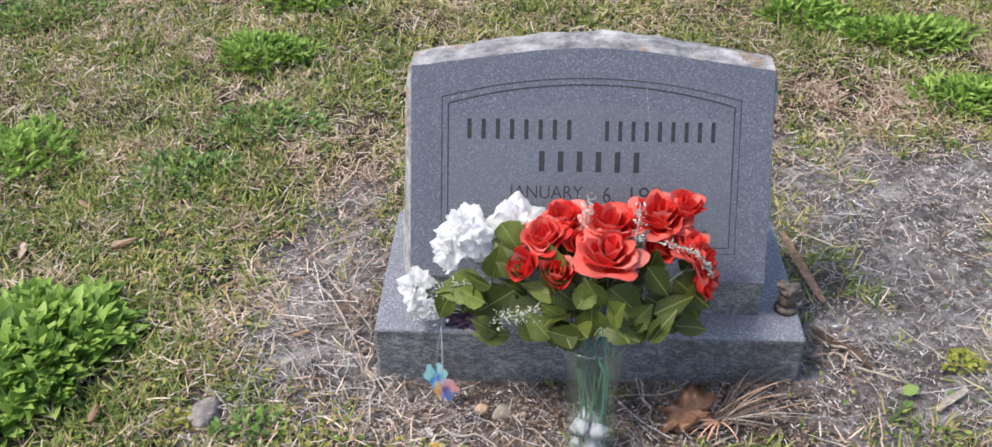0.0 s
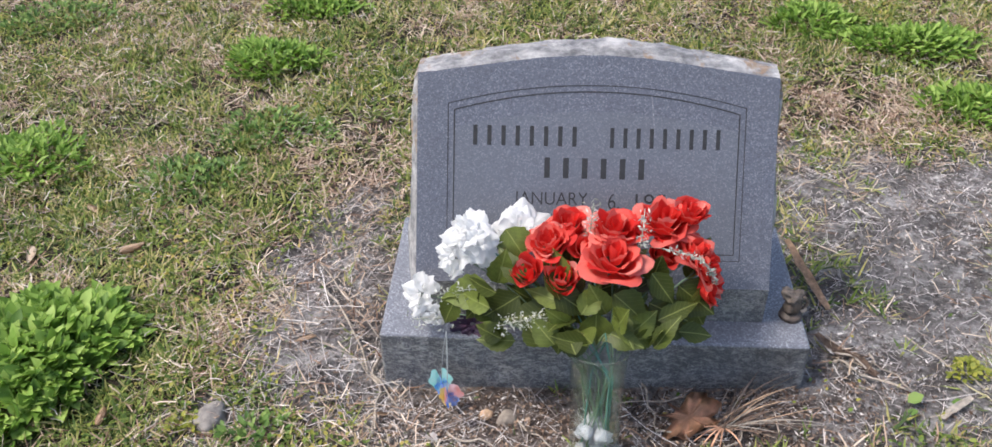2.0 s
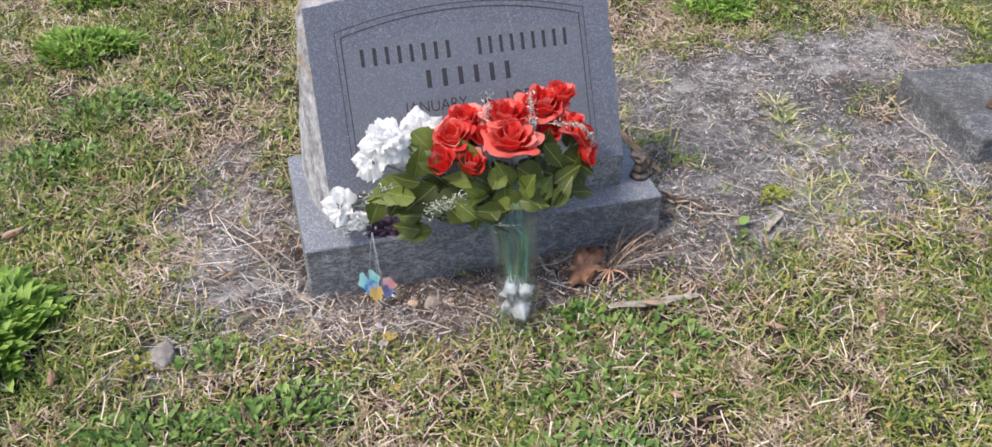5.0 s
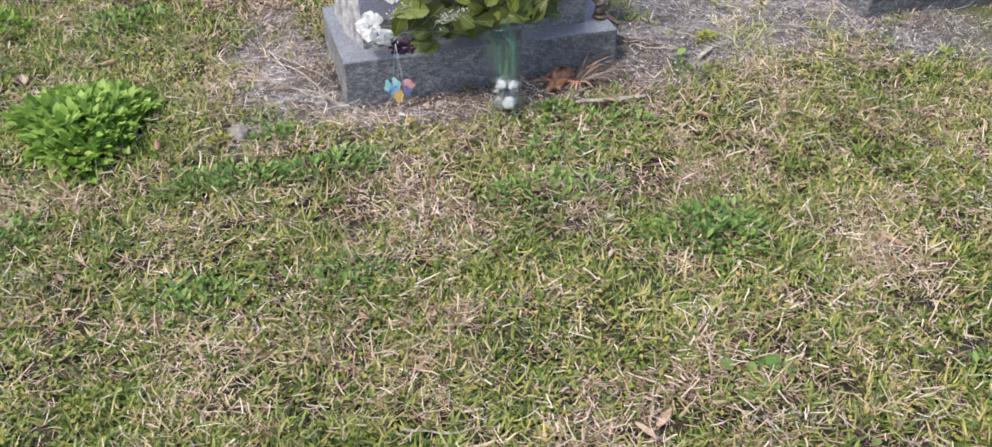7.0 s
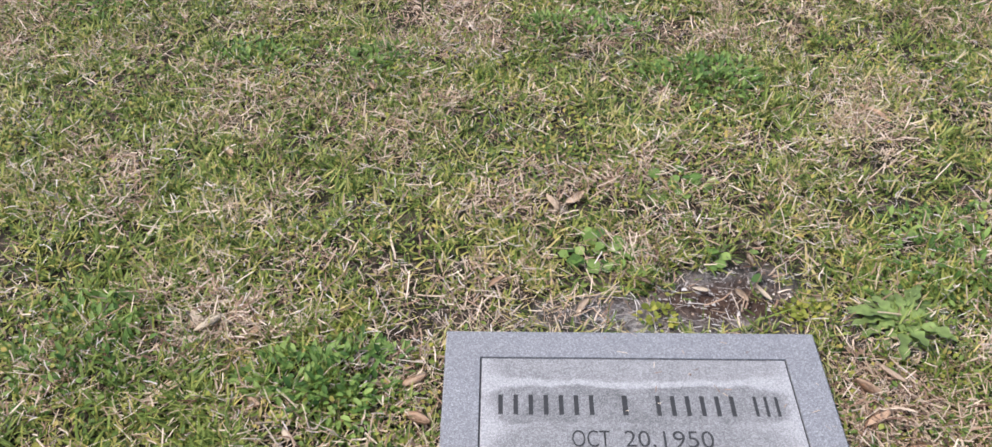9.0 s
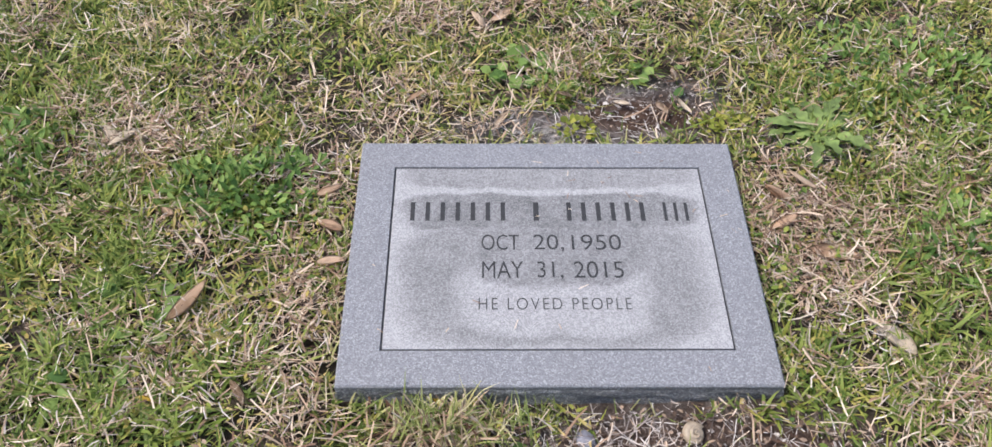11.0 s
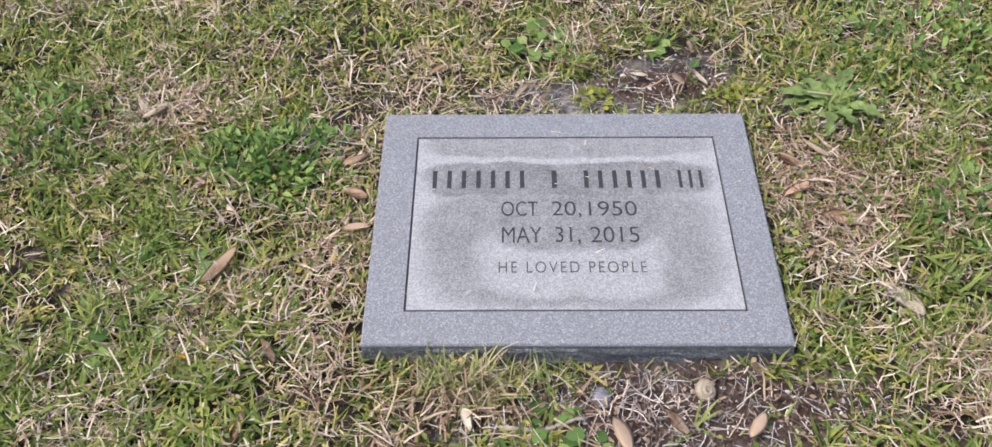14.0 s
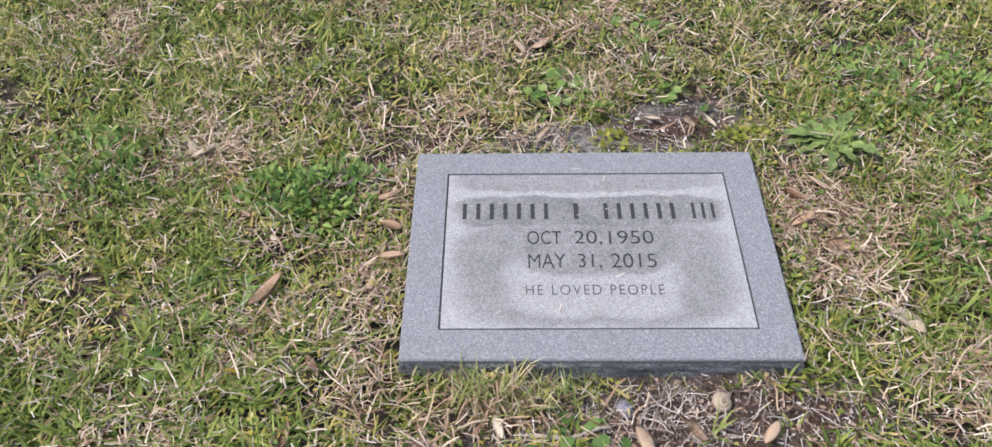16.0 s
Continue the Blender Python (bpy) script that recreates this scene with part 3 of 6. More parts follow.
def headstone():
    st = thing("headstone", pose(STONE_X, 0, 0), "grey granite slant headstone with rock-pitched top on its base", "headstone")
    # base: sawn block with honed top and rough front
    bm = box(-0.380, 0.392, 0.004, 0.358, -0.06, 0.089, 0.006, 3)
    for v in bm.verts:
        v.co.y -= 0.02 * max(0, (0.08 - v.co.z)) if v.co.y < 0.1 else 0
    for f in bm.faces:
        f.material_index = 1 if f.normal.z > 0.6 else 0
    bmesh.ops.subdivide_edges(bm, edges=[e for e in bm.edges if e.calc_length() > 0.1], cuts=18, use_grid_fill=True)
    for v in bm.verts:
        if v.co.y < 0.06 and v.co.z < 0.08:
            v.co.y += (noise.noise(v.co * 22) * 0.0035)
        if v.co.z > 0.08:
            v.co.z += noise.noise(v.co * 30) * 0.0006
    base = part("base", bm, [M_BASE, M_BASETOP], st, "weathered granite base with honed top")
    # die: nosing, sloping polished face, rough top and sides
    bm = bmesh.new()
    NU, NV, NT, BACK = 128, 10, 12, 0.318
    cols = []
    for i in range(NU + 1):
        u = -HALF + 2 * HALF * i / NU
        top = face_top(u) + 0.0016 * noise.noise(Vector((u * 26, 2, 3))) + 0.0009 * noise.noise(Vector((u * 90, 5, 3)))
        col = [bm.verts.new((u, FACE_Y, 0.088)), bm.verts.new((u, FACE_Y, NOSE_Z - 0.002))]
        for j in range(NV + 1):
            col.append(bm.verts.new(on_face(u, 0.001 + (top - 0.001) * j / NV)))
        edge = on_face(u, top)
        for j in range(1, NT + 1):
            s = j / NT
            y = edge.y + (BACK - edge.y) * s
            z = edge.z + 0.006 * math.sin(math.pi * s) - 0.004 * s + 0.014 * s * (1 - (u / HALF) ** 2) + (noise.noise(Vector((u * 13, s * 4, 4))) * 0.006 + noise.noise(Vector((u * 40, s * 9, 9))) * 0.0028) * min(1, s * 5)
            col.append(bm.verts.new((u, y + (noise.noise(Vector((u * 30, 7, 1))) * 0.006 if j == NT else 0), z)))
        for j in range(1, 5):
            s = j / 4
            zb = col[2 + NV + NT].co.z * (1 - s) + 0.088 * s
            col.append(bm.verts.new((u * (1 + flare(u, 1, zb) / HALF), BACK + noise.noise(Vector((u * 18, s * 5, 2))) * 0.006 * (1 - abs(u) / HALF), zb)))
        cols.append(col)
    for a, b in zip(cols, cols[1:]):
        for j in range(len(a) - 1):
            f = bm.faces.new((a[j], b[j], b[j + 1], a[j + 1]))
            f.material_index = 1 if j == 0 else (0 if j < 2 + NV else 2)
    # rough sides: rows from front outline to back, bulging outwards
    for side, col in ((-1, cols[0]), (1, cols[-1])):
        rows = []
        front = [v.co.copy() for v in col[:3 + NV]]
        NS = NT
        for j, p in enumerate(front):
            row = [col[j]]
            for k in range(1, NS):
                s = k / NS
                q = p.lerp(Vector((p.x, BACK, p.z)), s)
                q.x += side * (0.010 * math.sin(math.pi * s) ** 0.6 + noise.noise(Vector((s * 4, p.z * 24, side))) * 0.007 + noise.noise(Vector((s * 9, p.z * 60, side + 4))) * 0.005 - 0.002 + flare(side, s, p.z))
                row.append(bm.verts.new(q))
            row.append(bm.verts.new((p.x + side * flare(side, 1, p.z), BACK, p.z)))
            rows.append(row)
        rows[-1] = col[2 + NV:3 + NV + NT]
        for a, b in zip(rows, rows[1:]):
            for k in range(NS):
                vs = (a[k], b[k], b[k + 1], a[k + 1])
                f = bm.faces.new(vs if side < 0 else vs[::-1])
                f.material_index = 2
    bmesh.ops.recalc_face_normals(bm, faces=bm.faces[:])
    die = part("die", bm, [M_FACE, M_BASE, M_ROCK], st, "polished granite slant face with rough rock-pitched edges")
    # the face's own frame for what is cut into it
    o, ex, ey = on_face(0, 0, 0.0005), Vector((1, 0, 0)), (on_face(0, 1) - on_face(0, 0)).normalized()
    ez = ex.cross(ey)
    F = Matrix(((ex.x, ey.x, ez.x, o.x), (ex.y, ey.y, ez.y, o.y), (ex.z, ey.z, ez.z, o.z), (0, 0, 0, 1)))

    def outline(inset):
        w, lo = 0.260 - inset, 0.047 + inset
        pts = [(0, lo), (w, lo), (w, 0.316 - inset)]
        pts += [(w * math.cos(math.pi * k / 48), 0.316 - inset + 0.035 * (0.5 * math.sin(math.pi * k / 48) ** 2 + 0.5 * (0.5 - 0.5 * math.cos(2 * math.pi * k / 48)))) for k in range(1, 48)]
        return pts + [(-w, 0.316 - inset), (-w, lo), (0, lo)]
    for inset, wd in ((0.0, 0.0017), (0.011, 0.0024)):
        part("panel_line", strip(outline(inset), wd), M_CUT, die, "dark cut outline of the panel").matrix_local = F
    for u0, u1, v0, v1, n in ((-0.224, -0.024, 0.244, 0.279, 8), (0.018, 0.225, 0.243, 0.278, 9), (-0.100, 0.099, 0.188, 0.224, 6)):
        bar_row(u0, u1, v0, v1, n, die, F)
    for text, u0, u1, v0, v1 in (("JANUARY", -0.141, -0.010, 0.133, 0.163), ("6,", 0.026, 0.046, 0.130, 0.163), ("195", 0.074, 0.128, 0.133, 0.163)):
        part("inscription", text_mesh(text, u1 - u0, v1 - v0, M_CUT_SOFT), None, die, "dark cut letters").matrix_local = F @ Matrix.Translation((u0, v0, 0))
    part("scratch", strip([(0.096, 0.335), (0.1, 0.3), (0.104, 0.262)], 0.0022), M_BASETOP, die, "pale drip streak").matrix_local = F
    return st


headstone()


# ---- flat marker ----
def flat_marker():
    W, D, T = 0.305, 0.2325, 0.021
    st = thing("flat_marker", pose(0.364, -1.860, 0, 0.5, 0, 0.45), "light grey granite flat grave marker with stained panel", "grave marker")
    bm = box(-W, W, -D, D, -0.09, T - 0.0035, 0.003)
    bmesh.ops.subdivide_edges(bm, edges=[e for e in bm.edges if e.calc_length() > 0.05], cuts=22, use_grid_fill=True)
    for v in bm.verts:
        if v.co.z < T - 0.013:
            k = 0.0035 * noise.noise(v.co * 45) + 0.002 * noise.noise(v.co * 110) - 0.0005
            v.co += Vector((math.copysign(k, v.co.x) if abs(v.co.x) > W - 0.004 else 0, math.copysign(k, v.co.y) if abs(v.co.y) > D - 0.004 else 0, 0))
    part("body", bm, M_EDGE, st, "rough sawn granite edge")
    ow, od, iw, idp = W, D, 0.2475, 0.1755
    bm = bmesh.new()
    rings = []
    for (w, d, z) in ((ow, od, T - 0.007), (ow, od, T - 0.0025), (ow - 0.0025, od - 0.0025, T), (iw + 0.0006, idp + 0.0006, T), (iw, idp, T - 0.0034)):
        rings.append([bm.verts.new((a * w, b * d, z)) for a, b in ((-1, -1), (1, -1), (1, 1), (-1, 1))])
    for a, b in zip(rings, rings[1:]):
        for k in range(4):
            bm.faces.new((a[k], a[(k + 1) % 4], b[(k + 1) % 4], b[k]))
    part("border", bm, M_MARKER, st, "steeled granite border")
    bm = bmesh.new()
    bmesh.ops.create_grid(bm, x_segments=2, y_segments=2, size=1, matrix=Matrix.Translation((0, 0, T - 0.0030)) @ Matrix.Diagonal((iw - 0.0002, idp - 0.0002, 1, 1)))
    part("groove", bm, M_CUT, st, "dark cut groove")
    part("panel", box(-iw + 0.0026, iw - 0.0026, -idp + 0.0026, idp - 0.0026, T - 0.0032, T - 0.0004, 0.0006, 1), M_PANEL, st, "pale honed panel with grey damp stains")
    up = Matrix.Translation((0, 0, T + 0.0001))
    for u0, u1, n in ((-0.226, -0.062, 7), (-0.036, -0.008, 1), (0.018, 0.156, 6), (0.172, 0.222, 3)):
        bar_row(u0, u1, 0.061, 0.099, n, st, up)
    for text, u0, u1, v0, v1 in (("OCT", -0.107, -0.050, 0.003, 0.033), ("20,", -0.028, 0.018, -0.001, 0.033), ("1950", 0.030, 0.105, 0.003, 0.033),
                                 ("MAY", -0.106, -0.045, -0.050, -0.019), ("31,", -0.024, 0.014, -0.054, -0.019), ("2015", 0.030, 0.104, -0.050, -0.019),
                                 ("HE LOVED PEOPLE", -0.111, 0.110, -0.107, -0.086)):
        part("inscription", text_mesh(text, u1 - u0, v1 - v0, M_CUT_FAINT if v0 < -0.09 else M_CUT_SOFT, 1.25 if v0 < -0.09 else 1.0), None, st, "dark cut letters").matrix_local = up @ Matrix.Translation((u0, v0, 0))


flat_marker()


def neighbour_base():
    st = thing("granite_block", pose(1.59, 0.045, 0, 0, 0, -2), "low weathered grey granite block of another grave", "stone block")
    bm = box(0, 0.76, 0, 0.34, -0.06, 0.078, 0.012, 3)
    bmesh.ops.subdivide_edges(bm, edges=[e for e in bm.edges if e.calc_length() > 0.08], cuts=12, use_grid_fill=True)
    for v in bm.verts:
        v.co += Vector((noise.noise(v.co * 20), noise.noise(v.co * 21 + Vector((3, 1, 2))), noise.noise(v.co * 24) * 0.4)) * 0.004
    part("block", bm, M_NEIGHBOUR, st)


neighbour_base()


# ---- bouquet, vase and keepsakes ----
def tube(points, radius, sides=6, taper=1.0):
    """A round tube along points."""
    bm = bmesh.new()
    rings, n = [], len(points)
    for k, p in enumerate(points):
        p = Vector(p)
        d = (Vector(points[min(n - 1, k + 1)]) - Vector(points[max(0, k - 1)])).normalized()
        a = d.orthogonal().normalized()
        b = d.cross(a)
        r = radius * (1 + (taper - 1) * k / max(1, n - 1))
        rings.append([bm.verts.new(p + (a * math.cos(2 * math.pi * j / sides) + b * math.sin(2 * math.pi * j / sides)) * r) for j in range(sides)])
    for r0, r1 in zip(rings, rings[1:]):
        for j in range(sides):
            bm.faces.new((r0[j], r0[(j + 1) % sides], r1[(j + 1) % sides], r1[j]))
    bm.faces.new(rings[0][::-1])
    bm.faces.new(rings[-1])
    return bm


def bend(a, b, lift, n=8):
    """Points of a bowed line from a to b."""
    a, b = Vector(a), Vector(b)
    return [a.lerp(b, k / n) + Vector(lift) * math.sin(math.pi * k / n) for k in range(n + 1)]


def aim(place, axis, turn=0.0):
    """A pose at place whose z points along axis."""
    return Matrix.Translation(place) @ Vector(axis).normalized().to_track_quat('Z', 'Y').to_matrix().to_4x4() @ Matrix.Rotation(turn, 4, 'Z')


def petal(bm, length, r0, width, cup, curl, height, turn, ruffle=0.0, mat=0, nu=6, nv=8, rnd=random, rim=False, jag=0.0):
    """One silk petal: leaves the centre flat, rises at the angle of cup, its rim turned outwards by curl."""
    ph, rows = rnd.uniform(0, 9), []
    out, up = r0, height
    for i in range(nv + 1):
        s = i / nv
        ang = cup * min(1, 0.35 + 2.2 * s) - curl * max(0, s - 0.62) / 0.38
        if i:
            out += length / nv * math.cos(ang)
            up += length / nv * math.sin(ang)
        half = width * (0.5 + 1.2 * s - 1.25 * s * s)
        row = []
        for j in range(nu + 1):
            w = 2 * j / nu - 1
            a = turn + w * half
            rr = max(0.02 * length, out * (1 + 0.10 * (abs(w) ** 2) * s * (1 if cup > 0.9 else -1))) + (rnd.uniform(-jag, jag) * length if i == nv else 0)
            z = up + ruffle * length * s * s * (math.sin(w * 4 + ph) + 0.5 * math.sin(w * 11 + ph * 2)) - 0.10 * length * w * w * s * s + (rnd.uniform(-jag, jag) * length if i == nv else 0)
            row.append(bm.verts.new((rr * math.cos(a), rr * math.sin(a), z)))
        rows.append(row)
    for a, b in zip(rows, rows[1:]):
        for j in range(nu):
            f = bm.faces.new((a[j], a[j + 1], b[j + 1], b[j]))
            f.material_index = max(mat, 1 if rim and b is rows[-1] else 0)


def rose_petal(bm, R, H, span, turn, flare, rim, rnd, mat):
    """A broad cupped petal: part of a bowl of radius R and height H, its rim rolled outwards by flare."""
    nu, nv, ph, rows = 9, 8, rnd.uniform(0, 9), []
    for i in range(nv + 1):
        s = i / nv
        roll = max(0.0, s - 0.58) / 0.42
        rad = R * (0.22 + 0.78 * math.sin(min(1.0, s * 1.35) * math.pi / 2)) + flare * roll ** 1.6
        row = []
        for j in range(nu + 1):
            w = 2 * j / nu - 1
            a = turn + w * span * (0.5 + 0.85 * s - 0.45 * s * s)
            z = H * s * (1 - 0.22 * s * abs(w) ** 2.6) - flare * 0.55 * roll ** 2 + (0.08 * math.sin(w * 4 + ph) + 0.05 * math.sin(w * 9 + ph * 2)) * H * s * s
            q = rad * (1 + 0.15 * s * s * math.sin(w * 3.6 + ph * 1.7) - 0.07 * abs(w) ** 3)
            row.append(bm.verts.new((q * math.cos(a), q * math.sin(a), z)))
        rows.append(row)
    for k, (a, b) in enumerate(zip(rows, rows[1:])):
        for j in range(nu):
            f = bm.faces.new((a[j], a[j + 1], b[j + 1], b[j]))
            f.material_index = 1 if mat or (rim and k >= nv - 2) else 0


def rose_mesh(seed, r, openness):
    """A silk rose: a tight spiral bud inside ever wider bowls of petals."""
    rnd = random.Random(seed)
    bm = bmesh.new()
    rings = ((2, 0.15, 0.98, 0.03, 1.9), (3, 0.31, 1.00, 0.08, 1.4), (4, 0.47, 0.98, 0.13, 1.15), (5, 0.61, 0.90, 0.20, 1.0), (5, 0.70, 0.74, 0.30, 0.92))
    for ring, (n, R, H, flare, span) in enumerate(rings):
        if ring == 4 and openness < 0.35:
            continue
        for k in range(n):
            wide = 1 + (0.22 * openness - 0.06) * ring / 4
            rose_petal(bm, r * R * wide * rnd.uniform(0.94, 1.06), r * H * (1.08 - 0.30 * openness * ring / 4) * rnd.uniform(0.93, 1.06), span, 2 * math.pi * (k + rnd.uniform(-0.12, 0.12)) / n + ring * 0.75,
                       r * flare * (0.55 + 0.6 * openness) * rnd.uniform(0.8, 1.25), ring >= 1 and rnd.random() < 0.2 + 0.7 * openness, rnd, ring >= 3 and rnd.random() < openness - 0.35)
    for v in bm.verts:
        v.co.z -= 0.35 * r
    return mesh_of(bm, [M_ROSE, M_ROSE_EDGE], True, "rose")


def carnation_mesh(seed, r):
    """Loose ruffled white petals, the outer ones flopping down."""
    rnd = random.Random(seed)
    bm = bmesh.new()
    for ring in range(4):
        n = 3 + ring
        for k in range(n):
            petal(bm, r * (0.66 + 0.13 * ring) * rnd.uniform(0.72, 1.25), r * 0.06 * (ring + 1), 0.95, 1.45 - 0.42 * ring + rnd.uniform(-0.3, 0.3), 0.9 * rnd.random(), r * (0.12 - 0.06 * ring), 2 * math.pi * (k + rnd.random() * 0.8) / n + ring, 0.17, 0, 9, 6, rnd, False, 0.05)
    return mesh_of(bm, M_WHITE, True, "carnation")


def silk_leaf_mesh(seed, length, width):
    """Toothed leaf with a folded midrib, from its stalk along +y."""
    rnd = random.Random(seed)
    bm = bmesh.new()
    rows, n = [], 12
    droop = rnd.uniform(0.2, 0.9)
    for i in range(n + 1):
        s = i / n
        w = width * math.sin(math.pi * s ** 0.78) * (1.12 - 0.3 * s) * (1 + (0.07 if i % 2 else -0.05)) * 0.5
        z = -droop * length * 0.35 * s * s + 0.012 * length * math.sin(s * 9 + seed)
        rows.append([bm.verts.new((x * w, s * length, z + abs(x) * w * (0.35 - 0.25 * s))) for x in (-1, -0.5, 0, 0.5, 1)] if w > 1e-4 else [bm.verts.new((0, s * length, z))])
    for a, b in zip(rows, rows[1:]):
        if len(a) == 1:
            for j in range(4):
                bm.faces.new((a[0], b[j + 1], b[j]))
        elif len(b) == 1:
            for j in range(4):
                bm.faces.new((a[j], a[j + 1], b[0]))
        else:
            for j in range(4):
                bm.faces.new((a[j], a[j + 1], b[j + 1], b[j]))
    return mesh_of(bm, M_SILKLEAF, True, "leaf")


def sprig_mesh(points, seed, spread, count, size):
    """A filler sprig: a thin stalk with many tiny leaves and buds."""
    r = np.random.default_rng(seed)
    pts = np.array([tuple(p) for p in points])
    seg = r.uniform(0.15, 1, count) * (len(pts) - 1)
    i = np.minimum(seg.astype(int), len(pts) - 2)
    c = pts[i] + (pts[i + 1] - pts[i]) * (seg - i)[:, None] + r.normal(0, spread, (count, 3))
    d = r.normal(0, 1, (count, 3))
    d /= np.linalg.norm(d, axis=1)[:, None]
    e = np.cross(d, r.normal(0, 1, (count, 3)))
    e /= np.linalg.norm(e, axis=1)[:, None]
    L = size * r.uniform(0.6, 1.4, count)[:, None]
    V = np.stack([c - d * L, c + e * L * 0.35, c + d * L, c - e * L * 0.35], 1).reshape(-1, 3)
    return np_mesh("sprig", V, [np.arange(count * 4).reshape(-1, 4)], M_SPRIG)


VASE_FOOT, VASE_RIM = Vector((0.348, -0.206, -0.006)), Vector((0.350, -0.132, 0.204))


def vase():
    axis = VASE_RIM - VASE_FOOT
    st = thing("glass_vase", aim(VASE_FOOT, axis), "clear glass cylinder vase holding pale stones and stems", "vase")
    H = axis.length
    prof = [(0.0, 0.002), (0.038, 0.002), (0.0425, 0.006), (0.0420, 0.05), (0.0418, 0.11), (0.0478, H - 0.004), (0.0486, H), (0.0465, H), (0.0458, H - 0.006), (0.0395, 0.11), (0.0398, 0.05), (0.0390, 0.016), (0.0, 0.014)]
    bm = bmesh.new()
    N = 40
    rings = []
    for r, z in prof:
        rings.append([bm.verts.new((0, 0, z))] if r == 0 else [bm.verts.new((r * math.cos(2 * math.pi * k / N), r * math.sin(2 * math.pi * k / N), z)) for k in range(N)])
    for a, b in zip(rings, rings[1:]):
        for k in range(N):
            vs = [a[k % len(a)], a[(k + 1) % len(a)], b[(k + 1) % len(b)], b[k % len(b)]]
            seen = []
            for v in vs:
                if v not in seen:
                    seen.append(v)
            bm.faces.new(seen)
    g = part("glass", bm, M_GLASS, st, "clear glass wall", True)
    g.visible_shadow = False
    for name, z, rr, th in (("rim", H, 0.0476, 0.0011), ("foot", 0.005, 0.039, 0.003)):
        pts = [(rr * math.cos(a), rr * math.sin(a), z) for a in np.linspace(0, 2 * math.pi, 41)]
        part(name, tube(pts, th, 8), M_RIM, st, "thick glass edge", True).visible_shadow = False
    return st


def lump(seed, sx, sy, sz, rough=0.25, sub=2):
    bm = bmesh.new()
    bmesh.ops.create_icosphere(bm, subdivisions=sub, radius=1)
    off = Vector((seed * 3.7, seed * 1.3, seed * 0.7))
    for v in bm.verts:
        v.co *= 1 + rough * noise.noise(v.co * 1.3 + off) + rough * 0.4 * noise.noise(v.co * 3.1 + off)
        v.co = Vector((v.co.x * sx, v.co.y * sy, v.co.z * sz))
    return bm


def broken_stone(seed, sx, sy, sz):
    """An angular stone: the hull of a few points about an ellipsoid, its arrises worn."""
    rnd = random.Random(seed)
    bm = bmesh.new()
    for k in range(13):
        d = Vector((rnd.gauss(0, 1), rnd.gauss(0, 1), rnd.gauss(0, 1))).normalized() * rnd.uniform(0.85, 1.05)
        bm.verts.new((d.x * sx, d.y * sy, d.z * sz))
    hull = bmesh.ops.convex_hull(bm, input=bm.verts[:])
    bmesh.ops.delete(bm, geom=[v for v in hull["geom_interior"] if isinstance(v, bmesh.types.BMVert)], context='VERTS')
    bmesh.ops.bevel(bm, geom=bm.edges[:], offset=0.0008, segments=1, affect='EDGES')
    return bm


vase()
VM = aim(VASE_FOOT, VASE_RIM - VASE_FOOT)
for k, (x, y, z, s, tilt) in enumerate(((-0.014, -0.012, 0.032, 0.025, 20), (0.015, -0.012, 0.034, 0.024, -30), (0.0, 0.015, 0.033, 0.025, 50), (-0.015, -0.010, 0.060, 0.023, -25), (0.012, -0.014, 0.058, 0.026, 25),
                                        (-0.003, -0.012, 0.086, 0.028, 12), (0.017, 0.010, 0.080, 0.021, 60), (-0.014, 0.014, 0.078, 0.021, 80))):
    bm = broken_stone(k + 1, s * 0.98, s * 0.86, s * 0.8)
    ob = part("vase_stone", bm, M_PALESTONE, None, "")
    ob.matrix_world = VM @ pose(x, y, z, tilt, tilt * 0.5, k * 47)
    tagged(ob, "pale grey-white angular stone inside the glass vase", "stone", "stones in the vase")


